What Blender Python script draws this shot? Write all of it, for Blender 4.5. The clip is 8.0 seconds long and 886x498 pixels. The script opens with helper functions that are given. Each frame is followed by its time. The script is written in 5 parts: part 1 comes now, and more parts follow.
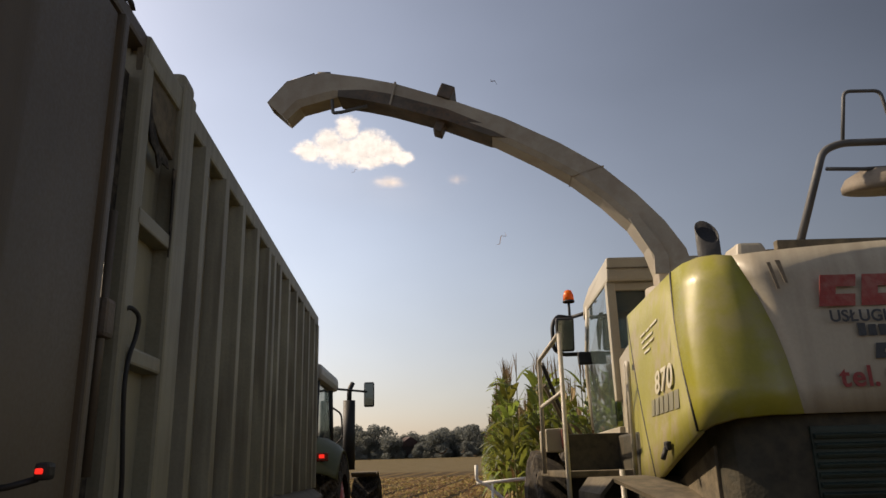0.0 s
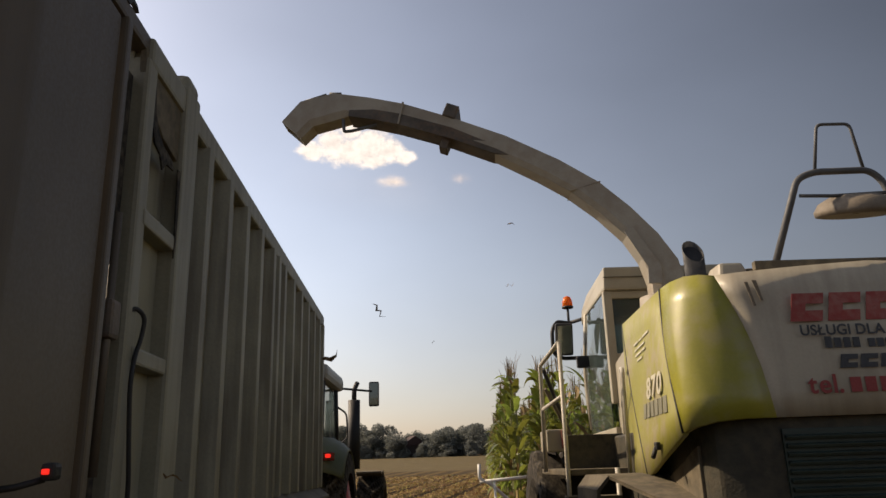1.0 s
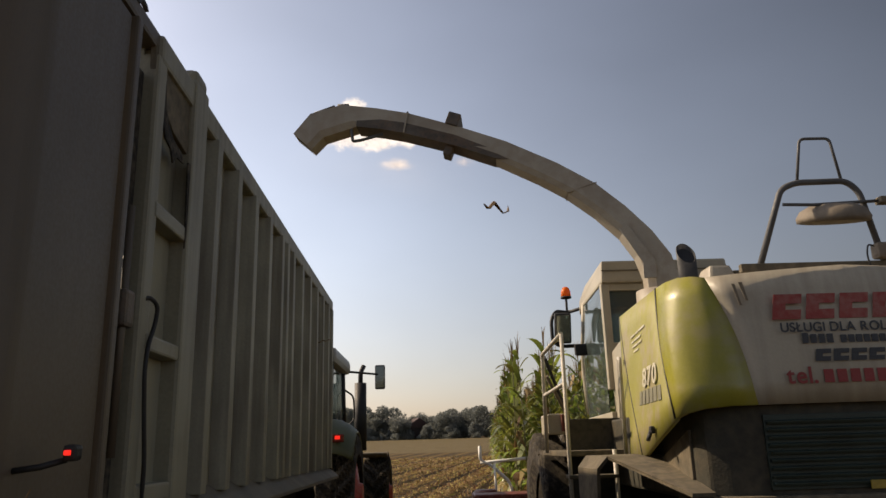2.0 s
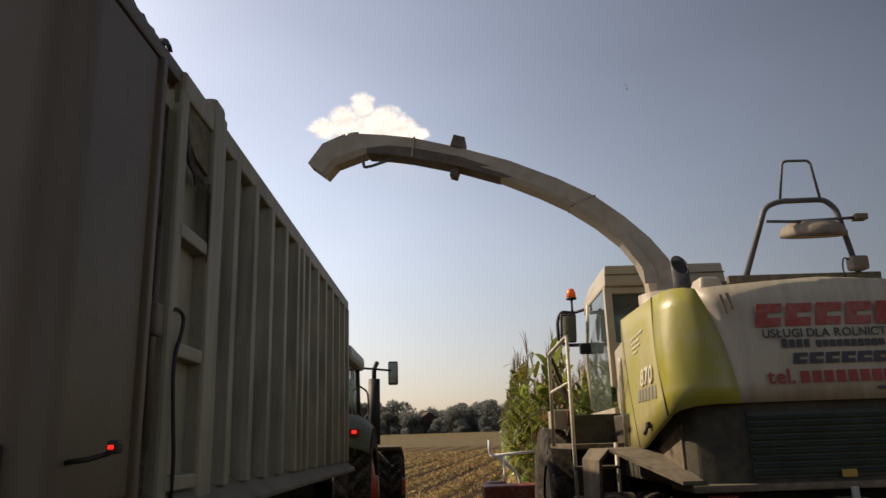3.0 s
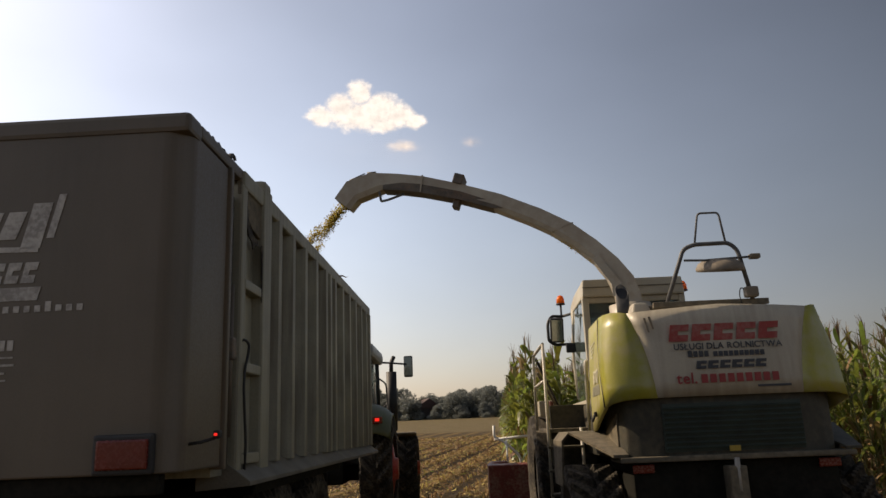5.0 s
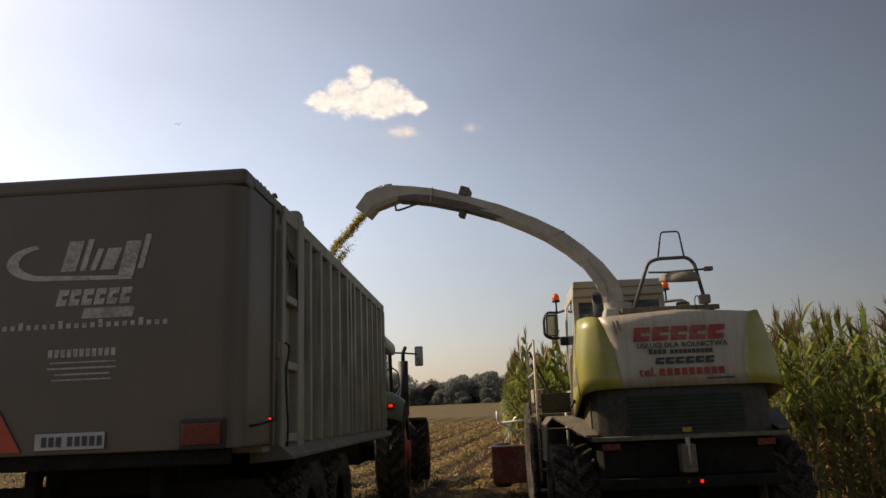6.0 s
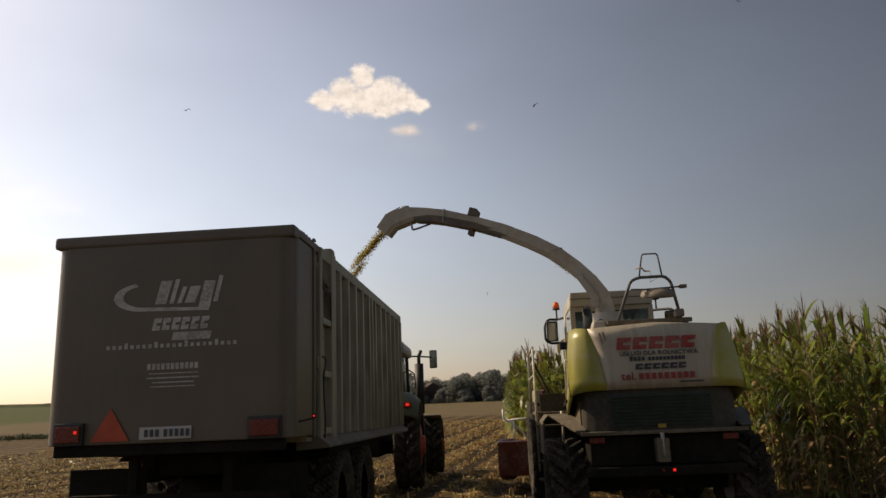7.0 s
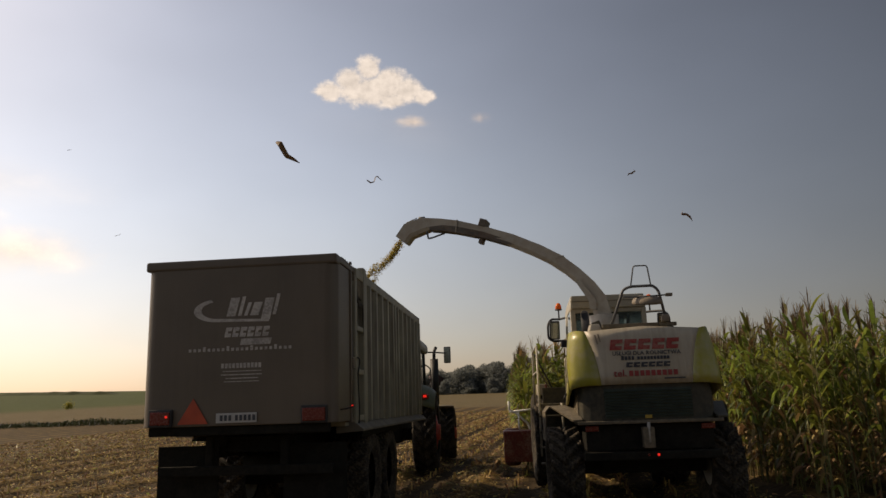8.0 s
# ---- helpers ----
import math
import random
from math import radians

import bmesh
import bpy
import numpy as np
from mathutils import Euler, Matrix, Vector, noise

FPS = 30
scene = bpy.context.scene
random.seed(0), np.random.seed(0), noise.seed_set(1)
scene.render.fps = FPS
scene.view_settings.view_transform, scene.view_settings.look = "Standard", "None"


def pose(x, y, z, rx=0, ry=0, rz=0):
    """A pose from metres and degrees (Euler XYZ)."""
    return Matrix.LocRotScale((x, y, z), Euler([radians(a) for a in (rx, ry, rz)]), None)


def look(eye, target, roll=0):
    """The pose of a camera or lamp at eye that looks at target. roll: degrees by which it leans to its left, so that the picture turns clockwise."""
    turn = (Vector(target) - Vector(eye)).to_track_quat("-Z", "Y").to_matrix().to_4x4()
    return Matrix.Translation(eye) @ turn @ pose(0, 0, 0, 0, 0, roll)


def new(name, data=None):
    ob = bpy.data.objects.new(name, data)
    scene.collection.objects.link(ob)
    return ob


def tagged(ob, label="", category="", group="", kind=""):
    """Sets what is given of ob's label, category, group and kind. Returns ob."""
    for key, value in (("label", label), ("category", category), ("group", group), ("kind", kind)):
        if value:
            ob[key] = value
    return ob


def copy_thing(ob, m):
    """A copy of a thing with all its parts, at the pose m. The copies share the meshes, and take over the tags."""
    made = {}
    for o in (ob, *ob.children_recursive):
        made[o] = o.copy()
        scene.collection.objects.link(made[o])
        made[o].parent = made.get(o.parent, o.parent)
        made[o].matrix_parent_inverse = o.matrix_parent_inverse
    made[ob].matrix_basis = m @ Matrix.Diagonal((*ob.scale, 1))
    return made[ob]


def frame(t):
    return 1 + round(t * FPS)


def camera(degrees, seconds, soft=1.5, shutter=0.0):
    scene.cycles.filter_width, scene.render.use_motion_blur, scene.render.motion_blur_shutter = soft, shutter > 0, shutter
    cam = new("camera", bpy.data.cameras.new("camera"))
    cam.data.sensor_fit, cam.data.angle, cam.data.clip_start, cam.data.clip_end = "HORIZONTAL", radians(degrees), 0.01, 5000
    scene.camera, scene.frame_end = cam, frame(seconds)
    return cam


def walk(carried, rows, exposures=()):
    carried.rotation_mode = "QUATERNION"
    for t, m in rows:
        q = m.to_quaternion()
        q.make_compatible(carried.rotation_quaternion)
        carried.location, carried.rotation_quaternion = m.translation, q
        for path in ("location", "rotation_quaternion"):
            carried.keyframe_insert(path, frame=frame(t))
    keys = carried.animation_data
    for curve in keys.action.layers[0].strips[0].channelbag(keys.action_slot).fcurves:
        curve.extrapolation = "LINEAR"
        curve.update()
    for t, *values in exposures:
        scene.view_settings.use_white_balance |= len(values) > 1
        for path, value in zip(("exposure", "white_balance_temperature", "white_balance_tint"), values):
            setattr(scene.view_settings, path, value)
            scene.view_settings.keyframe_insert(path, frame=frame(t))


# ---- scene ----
LENS = 62.15
EYE = (0.0, 0.0, 1.7)
# seconds, yaw, pitch, roll of the hand-held camera, which stays on its spot
CAM = [
    (0.0, -0.36, 16.53, -1.63),
    (0.5, -0.16, 16.41, -1.86),
    (1.0, -0.08, 16.47, -1.83),
    (1.5, 0.04, 15.82, -1.72),
    (3.0, 1.04, 14.74, -1.83),
    (3.5, 1.23, 14.72, -1.68),
    (4.0, 0.35, 13.95, -1.51),
    (4.5, 0.74, 14.09, -2.15),
    (6.0, 1.09, 12.64, -2.41),
    (6.5, 1.07, 12.63, -2.25),
    (7.0, 1.29, 12.53, -2.35),
    (7.5, 1.49, 12.28, -2.28),
    (8.0, 1.70, 11.90, -1.90),
]
# seconds, x, y, heading of the machines on the field
TRAILER = [
    (0.0, -2.557, 1.872, 2.72),
    (0.5, -2.556, 1.873, 2.64),
    (1.0, -2.561, 1.887, 2.54),
    (1.5, -2.572, 1.930, 2.34),
    (3.0, -2.680, 2.434, 1.22),
    (3.5, -2.762, 2.784, 0.67),
    (4.0, -2.815, 3.275, -0.01),
    (4.5, -2.850, 3.689, -0.59),
    (6.0, -2.919, 5.536, -1.84),
    (6.5, -2.942, 6.350, -2.35),
    (7.0, -2.975, 7.386, -3.02),
    (7.5, -2.951, 8.337, -3.46),
    (8.0, -2.944, 9.383, -4.00),
]
HARVESTER = [
    (0.0, 2.408, 3.617, 0.31),
    (0.5, 2.440, 3.821, 0.43),
    (1.0, 2.458, 4.101, 0.69),
    (1.5, 2.505, 4.345, 1.19),
    (3.0, 2.595, 5.213, 1.80),
    (3.5, 2.611, 5.497, 1.88),
    (4.0, 2.572, 5.929, 1.52),
    (4.5, 2.542, 6.448, 0.83),
    (6.0, 2.490, 8.514, -0.75),
    (6.5, 2.533, 9.172, -1.03),
    (7.0, 2.546, 9.903, -1.36),
    (7.5, 2.608, 10.571, -1.38),
    (8.0, 2.671, 11.367, -1.34),
]
TRACTOR = [
    (0.0, -2.994, 11.061, 0.66),
    (0.5, -2.981, 11.063, 0.68),
    (1.0, -2.970, 11.078, 0.84),
    (1.5, -2.947, 11.122, 1.07),
    (3.0, -2.875, 11.631, 1.46),
    (3.5, -2.869, 11.984, 1.32),
    (4.0, -2.814, 12.475, 1.38),
    (4.5, -2.755, 12.889, 1.24),
    (6.0, -2.623, 14.731, 0.17),
    (6.5, -2.564, 15.542, -0.19),
    (7.0, -2.489, 16.573, -1.11),
    (7.5, -2.396, 17.521, -0.89),
    (8.0, -2.302, 18.561, -1.47),
]
# seconds, swing, tilt of the spout
SPOUT = [(0, -4.29, 2.64), (0.5, -4.51, 2.65), (1, -4.69, 2.66), (1.5, -5.4, 2.4), (3, -6.59, -1.67), (3.5, -6.71, -1.75),
         (4, -6.64, -1.84), (4.5, -6.82, -1.95), (6, -9.05, -0.72), (6.5, -10.36, -0.57), (7, -11.77, -0.59), (7.5, -12.9, -0.63), (8, -12.84, -0.83)]


def aim(yaw, pitch, roll):
    y, p = radians(yaw), radians(pitch)
    way = Vector((-math.sin(y) * math.cos(p), math.cos(y) * math.cos(p), math.sin(p)))
    return look(EYE, Vector(EYE) + way, roll)


cam = camera(LENS, 8.0, soft=1.5)
walk(cam, [(t, aim(a, b, c)) for t, a, b, c in CAM],
     [(0, 0.79, 7550, 15), (3.5, 0.87, 7550, 15), (4.5, 0.82, 7500, 14), (6.5, 0.64, 7650, 14), (8.0, 0.36, 7900, 15)])

# ---- light ----
SUN_LEFT, SUN_UP = 69.0, 39.0      # degrees to the left of straight ahead, and above the horizon
world = bpy.data.worlds.new("sky")
scene.world = world
world.use_nodes = True
wn = world.node_tree
sky = wn.nodes.new("ShaderNodeTexSky")
sky.sky_type = "NISHITA"
sky.sun_disc = False
sky.sun_elevation = radians(SUN_UP)
sky.sun_rotation = radians(-SUN_LEFT)
sky.air_density, sky.dust_density, sky.ozone_density = 1.0, 1.2, 1.4
haze = wn.nodes.new("ShaderNodeHueSaturation")      # a dusty late-summer haze takes colour out of the blue
haze.inputs["Saturation"].default_value = 0.73
depth = wn.nodes.new("ShaderNodeGamma")
depth.inputs["Gamma"].default_value = 1.08
wn.links.new(sky.outputs[0], haze.inputs["Color"])
wn.links.new(haze.outputs[0], depth.inputs["Color"])
way = wn.nodes.new("ShaderNodeTexCoord")
parts = wn.nodes.new("ShaderNodeSeparateXYZ")
wn.links.new(way.outputs["Generated"], parts.inputs[0])


def sky_range(value, lo, hi, a0, b0):
    k = wn.nodes.new("ShaderNodeMapRange")
    for q, v in zip((1, 2, 3, 4), (lo, hi, a0, b0)):
        k.inputs[q].default_value = v
    wn.links.new(value, k.inputs[0])
    return k.outputs[0]


def sky_times(u, w):
    k = wn.nodes.new("ShaderNodeMath")
    k.operation = "MULTIPLY"
    for q, v in zip(k.inputs, (u, w)):
        if isinstance(v, float):
            q.default_value = v
        else:
            wn.links.new(v, q)
    return k.outputs[0]


# dusty air: rosy towards the horizon, brighter on the sun's side than away from it
low = sky_range(parts.outputs[2], 0.0, 0.34, 1.0, 0.0)
rosy = wn.nodes.new("ShaderNodeMix")
rosy.data_type, rosy.blend_type = "RGBA", "MULTIPLY"
wn.links.new(sky_times(low, low), rosy.inputs["Factor"])
wn.links.new(depth.outputs[0], rosy.inputs["A"])
rosy.inputs["B"].default_value = (0.86, 0.725, 0.71, 1)
wn.links.new(rosy.outputs["Result"], wn.nodes["Background"].inputs["Color"])
sunward = wn.nodes.new("ShaderNodeVectorMath")
sunward.operation = "DOT_PRODUCT"
sunward.inputs[1].default_value = (-math.sin(radians(SUN_LEFT)), math.cos(radians(SUN_LEFT)), 0)
wn.links.new(way.outputs["Generated"], sunward.inputs[0])
glow = sky_range(sunward.outputs["Value"], -0.36, 0.70, 0.36, 1.50)
opposite = sky_range(sunward.outputs["Value"], -0.40, -0.95, 0.36, 0.95)      # brighter again opposite the sun
both = wn.nodes.new("ShaderNodeMath")
both.operation = "MAXIMUM"
wn.links.new(glow, both.inputs[0])
wn.links.new(opposite, both.inputs[1])
# thin streaks of high cloud
flat = wn.nodes.new("ShaderNodeMapping")
flat.inputs["Scale"].default_value = (1.0, 1.0, 2.0)
flat.inputs["Rotation"].default_value = (0.0, 0.35, 0.3)
wn.links.new(way.outputs["Generated"], flat.inputs[0])
wisp = wn.nodes.new("ShaderNodeTexNoise")
wisp.inputs["Scale"].default_value, wisp.inputs["Detail"].default_value, wisp.inputs["Roughness"].default_value = 1.7, 5.0, 0.45
wn.links.new(flat.outputs[0], wisp.inputs["Vector"])
streaks = sky_range(wisp.outputs["Fac"], 0.45, 0.75, 1.0, 1.16)
wn.links.new(sky_times(sky_times(both.outputs[0], streaks), 0.063), wn.nodes["Background"].inputs["Strength"])
sun = new("sun", bpy.data.lights.new("sun", "SUN"))
sun.data.energy, sun.data.angle, sun.data.color = 2.7, radians(0.6), (1.0, 0.87, 0.68)
a, e = radians(SUN_LEFT), radians(SUN_UP)
sun.matrix_world = look(Vector((-math.sin(a) * math.cos(e), math.cos(a) * math.cos(e), math.sin(e))) * 60, (0, 0, 0))


# ---- materials ----
def material(name, colour, rough=0.6, metal=0.0, vary=0.25, scale=6.0, bump=0.15, dirt=None, dirt_amount=0.35, fine=60.0,
             island=0.0, per_object=0.0, specular=0.5, translucent=0.0, emit=0.0, streak=False):
    """A surface with variation at two scales, an optional layer of dirt in patches, and fine relief."""
    m = bpy.data.materials.new(name)
    m.use_nodes = True
    n, l = m.node_tree.nodes, m.node_tree.links
    b = n["Principled BSDF"]
    b.inputs["Roughness"].default_value, b.inputs["Metallic"].default_value = rough, metal
    b.inputs["Specular IOR Level"].default_value = specular
    tc = n.new("ShaderNodeTexCoord")

    def noise_at(size, detail=6.0):
        t = n.new("ShaderNodeTexNoise")
        t.inputs["Scale"].default_value, t.inputs["Detail"].default_value = size, detail
        l.new(tc.outputs["Object"], t.inputs["Vector"])
        return t.outputs["Fac"]

    def ramp(fac, lo, hi, a, b2):
        r = n.new("ShaderNodeMapRange")
        r.inputs[1].default_value, r.inputs[2].default_value, r.inputs[3].default_value, r.inputs[4].default_value = lo, hi, a, b2
        l.new(fac, r.inputs[0])
        return r.outputs[0]

    def times(x, y):
        k = n.new("ShaderNodeMath")
        k.operation = "MULTIPLY"
        l.new(x, k.inputs[0])
        l.new(y, k.inputs[1])
        return k.outputs[0]
    big, small = noise_at(scale), noise_at(fine, 3.0)
    value = times(ramp(big, 0.3, 0.7, 1 - vary, 1 + vary), ramp(small, 0.3, 0.7, 1 - vary * 0.5, 1 + vary * 0.5))
    if island:
        g = n.new("ShaderNodeNewGeometry")
        value = times(value, ramp(g.outputs["Random Per Island"], 0, 1, 1 - island, 1 + island))
    if per_object:
        o = n.new("ShaderNodeObjectInfo")
        value = times(value, ramp(o.outputs["Random"], 0, 1, 1 - per_object, 1 + per_object))
    hsv = n.new("ShaderNodeHueSaturation")
    hsv.inputs["Color"].default_value = (*colour, 1)
    l.new(value, hsv.inputs["Value"])
    out = hsv.outputs[0]
    if island:
        l.new(ramp(g.outputs["Random Per Island"], 0, 1, 0.5 - island * 0.09, 0.5 + island * 0.05), hsv.inputs["Hue"])
    if dirt:
        mix = n.new("ShaderNodeMix")
        mix.data_type = "RGBA"
        patch = times(noise_at(scale * 0.6, 8.0), noise_at(scale * 4, 4.0))
        if streak:                      # runs of dirt washed down the sheet metal
            mp = n.new("ShaderNodeMapping")
            mp.inputs["Scale"].default_value = (9.0, 9.0, 0.7)
            l.new(tc.outputs["Object"], mp.inputs["Vector"])
            run = n.new("ShaderNodeTexNoise")
            run.inputs["Scale"].default_value, run.inputs["Detail"].default_value = 1.6, 6.0
            l.new(mp.outputs[0], run.inputs["Vector"])
            patch = times(noise_at(scale * 0.6, 8.0), run.outputs["Fac"])
        l.new(ramp(patch, 0.2, 0.36, 0.0, dirt_amount), mix.inputs["Factor"])
        l.new(out, mix.inputs["A"])
        mix.inputs["B"].default_value = (*dirt, 1)
        out = mix.outputs["Result"]
    l.new(out, b.inputs["Base Color"])
    l.new(ramp(small, 0.3, 0.7, max(0.02, rough - 0.08), min(1, rough + 0.1)), b.inputs["Roughness"])
    if bump:
        bp = n.new("ShaderNodeBump")
        bp.inputs["Strength"].default_value, bp.inputs["Distance"].default_value = bump, 0.02
        l.new(small, bp.inputs["Height"])
        l.new(bp.outputs[0], b.inputs["Normal"])
    if emit:
        b.inputs["Emission Color"].default_value = (*colour, 1)
        b.inputs["Emission Strength"].default_value = emit
    if translucent:
        tr = n.new("ShaderNodeBsdfTranslucent")
        l.new(out, tr.inputs["Color"])
        ms = n.new("ShaderNodeMixShader")
        ms.inputs[0].default_value = translucent
        l.new(b.outputs[0], ms.inputs[1])
        l.new(tr.outputs[0], ms.inputs[2])
        l.new(ms.outputs[0], n["Material Output"].inputs["Surface"])
    return m


def glass(name, tint):
    m = bpy.data.materials.new(name)
    m.use_nodes = True
    b = m.node_tree.nodes["Principled BSDF"]
    b.inputs["Base Color"].default_value = (*tint, 1)
    b.inputs["Roughness"].default_value = 0.03
    b.inputs["Transmission Weight"].default_value = 0.85
    b.inputs["IOR"].default_value = 1.3
    return m


DUST = (0.30, 0.25, 0.18)
GREEN = material("seed_green_paint", (0.275, 0.262, 0.036), 0.36, vary=0.1, scale=2.5, bump=0.02, specular=0.5, dirt=DUST, dirt_amount=0.38)
GREEN_DUSTY = material("dusty_green_paint", (0.27, 0.255, 0.05), 0.55, vary=0.1, scale=2.5, bump=0.03, specular=0.35, dirt=DUST, dirt_amount=0.75)
OFFWHITE = material("offwhite_paint", (0.39, 0.35, 0.275), 0.45, vary=0.08, scale=2.0, bump=0.03, dirt=(0.2, 0.165, 0.12), dirt_amount=0.4, streak=True)
CABWHITE = material("cab_paint", (0.34, 0.305, 0.225), 0.45, vary=0.1, scale=3.0, bump=0.03, dirt=DUST, dirt_amount=0.4)
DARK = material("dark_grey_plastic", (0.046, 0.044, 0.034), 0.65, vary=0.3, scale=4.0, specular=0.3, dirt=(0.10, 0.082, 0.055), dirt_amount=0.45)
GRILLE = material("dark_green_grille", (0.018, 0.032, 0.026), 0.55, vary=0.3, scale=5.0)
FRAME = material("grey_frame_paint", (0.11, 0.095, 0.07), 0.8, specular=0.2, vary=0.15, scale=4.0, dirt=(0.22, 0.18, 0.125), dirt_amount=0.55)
TUBE = material("dark_tube_paint", (0.085, 0.085, 0.085), 0.6, vary=0.15, bump=0.02)
EXHAUST = material("sooty_steel", (0.05, 0.05, 0.05), 0.65, metal=0.2, vary=0.25, scale=8.0)
RAIL = material("light_rail_paint", (0.5, 0.47, 0.40), 0.45, vary=0.15, dirt=DUST)
SPOUTGREY = material("spout_paint", (0.35, 0.315, 0.255), 0.45, vary=0.1, scale=2.2, bump=0.04, dirt=(0.25, 0.2, 0.15), dirt_amount=0.55)
RUST = material("worn_dark_steel", (0.10, 0.085, 0.07), 0.6, metal=0.3, vary=0.35, scale=5.0, dirt=(0.2, 0.11, 0.06))
RUBBER = material("tyre_rubber", (0.024, 0.021, 0.018), 0.85, vary=0.2, specular=0.25, dirt=(0.15, 0.125, 0.09), dirt_amount=0.5, bump=0.3)
RIM = material("red_rim_paint", (0.48, 0.035, 0.02), 0.5, vary=0.2, dirt=DUST)
RIMG = material("grey_rim_paint", (0.3, 0.29, 0.27), 0.5, vary=0.2, dirt=DUST)
# tailgate colour set at under half the value of the side walls
TRAILER_REAR = material("trailer_dark_tone", (0.098, 0.078, 0.056), 0.5, vary=0.14, scale=1.3, bump=0.015, dirt=(0.13, 0.105, 0.08), dirt_amount=0.22, streak=True)
TRAILER_SIDE = material("trailer_grey_tone", (0.225, 0.215, 0.16), 0.55, vary=0.16, scale=1.8, bump=0.06, dirt=(0.09, 0.072, 0.05), dirt_amount=0.62, streak=True)
TRAILER_LEDGE = material("trailer_dusty_ledge", (0.13, 0.12, 0.095), 0.8, vary=0.25, scale=3.0, dirt=(0.13, 0.105, 0.075), dirt_amount=0.5)
CHASSIS = material("chassis_black", (0.013, 0.013, 0.011), 0.9, vary=0.3, specular=0.1, dirt=(0.028, 0.023, 0.018))
DECAL = material("grey_decal", (0.42, 0.40, 0.37), 0.6, vary=0.15, scale=8, dirt=(0.12, 0.11, 0.1), dirt_amount=0.6)
RED_DECAL = material("red_decal", (0.27, 0.03, 0.025), 0.5, vary=0.1, scale=6, dirt=(0.4, 0.3, 0.25), dirt_amount=0.25)
DARK_DECAL = material("dark_decal", (0.03, 0.035, 0.045), 0.5, vary=0.1)
MAROON_DECAL = material("maroon_decal", (0.26, 0.03, 0.03), 0.5, vary=0.1)
WHITE_DECAL = material("white_decal", (0.75, 0.74, 0.68), 0.5, vary=0.06)
LAMP_RED = material("red_lamp_lens", (0.125, 0.014, 0.009), 0.25, vary=0.15, bump=0.02)
GLOW_RED = material("lit_red_lamp", (1.0, 0.03, 0.02), 0.3, emit=0.5, bump=0)
ORANGE = material("amber_beacon", (0.85, 0.20, 0.02), 0.2, vary=0.1, bump=0, translucent=0.4)
REFLEX = material("orange_red_reflector", (0.38, 0.05, 0.015), 0.5, vary=0.15)
PLATE = material("plate_white", (0.38, 0.38, 0.37), 0.5, vary=0.12)
HEADER_RED = material("header_red_paint", (0.12, 0.017, 0.011), 0.5, vary=0.2, dirt=DUST)
PANE = glass("tinted_pane", (0.22, 0.28, 0.27))
MIRROR = material("mirror_glass", (0.27, 0.31, 0.32), 0.05, metal=1.0, vary=0.02, bump=0)
BLACK = material("black_plastic", (0.015, 0.015, 0.016), 0.6, vary=0.2)
TRACTOR_GREEN = material("tractor_green_paint", (0.07, 0.08, 0.028), 0.5, vary=0.1, dirt=(0.1, 0.085, 0.06), dirt_amount=0.2)
ROOF_GREY = material("tractor_roof_paint", (0.25, 0.25, 0.23), 0.45, vary=0.1, dirt=DUST)
LEAF = material("maize_leaf", (0.155, 0.188, 0.037), 0.30, vary=0.25, scale=3, island=0.5, translucent=0.55, bump=0.05)
DRYLEAF = material("dry_maize_leaf", (0.25, 0.17, 0.07), 0.7, vary=0.25, scale=3, island=0.4, translucent=0.35, bump=0.05)
STALK = material("maize_stalk", (0.13, 0.13, 0.04), 0.6, vary=0.3, scale=4, island=0.3)
TASSEL = material("maize_tassel", (0.15, 0.105, 0.05), 0.8, vary=0.3, island=0.3, translucent=0.3)
STRAW = material("stubble_straw", (0.31, 0.21, 0.07), 0.8, vary=0.3, island=0.6, bump=0)
CHOP = material("chopped_maize", (0.36, 0.29, 0.065), 0.8, vary=0.2, island=0.4, translucent=0.55, bump=0)
# leaf green greyed and lightened: the haze of distance is in the colour
TREE = material("far_hazed_leaves", (0.20, 0.215, 0.20), 0.9, vary=0.14, scale=0.4, fine=3.0, translucent=0.4, island=0.10, specular=0.1, bump=0)
BUSH = material("field_edge_grass", (0.045, 0.058, 0.022), 0.9, vary=0.3, island=0.4, specular=0.1, bump=0)
DISH = material("dusty_tan_plastic", (0.17, 0.14, 0.105), 0.7, vary=0.2, scale=6.0)
SCUFF = material("brown_scuff", (0.20, 0.165, 0.12), 0.8, vary=0.3)
GREY_DECAL = material("dusty_grey_decal", (0.20, 0.19, 0.13), 0.55, vary=0.15)
SIDE_DECAL = material("dusty_white_decal", (0.5, 0.47, 0.36), 0.55, vary=0.12)
YELLOW = material("yellow_leaves", (0.32, 0.30, 0.05), 0.8, vary=0.2, island=0.3, translucent=0.3, bump=0)
BARK = material("bark", (0.07, 0.055, 0.04), 0.9, vary=0.3)
ROOF_TILE = material("red_roof_tiles", (0.055, 0.03, 0.027), 0.8, vary=0.2)
PLASTER_WHITE = material("white_render", (0.6, 0.58, 0.55), 0.9, vary=0.1)
PLASTER = material("brick_wall", (0.05, 0.04, 0.037), 0.9, vary=0.1)


# ---- mesh helpers ----
def part(name, bm, mat, parent=None, label="", smooth=False):
    me = bpy.data.meshes.new(name)
    if smooth:
        for f in bm.faces:
            f.smooth = True
    bm.to_mesh(me)
    bm.free()
    me.materials.append(mat)
    ob = new(name, me)
    if parent:
        ob.parent = parent
    return tagged(ob, label)


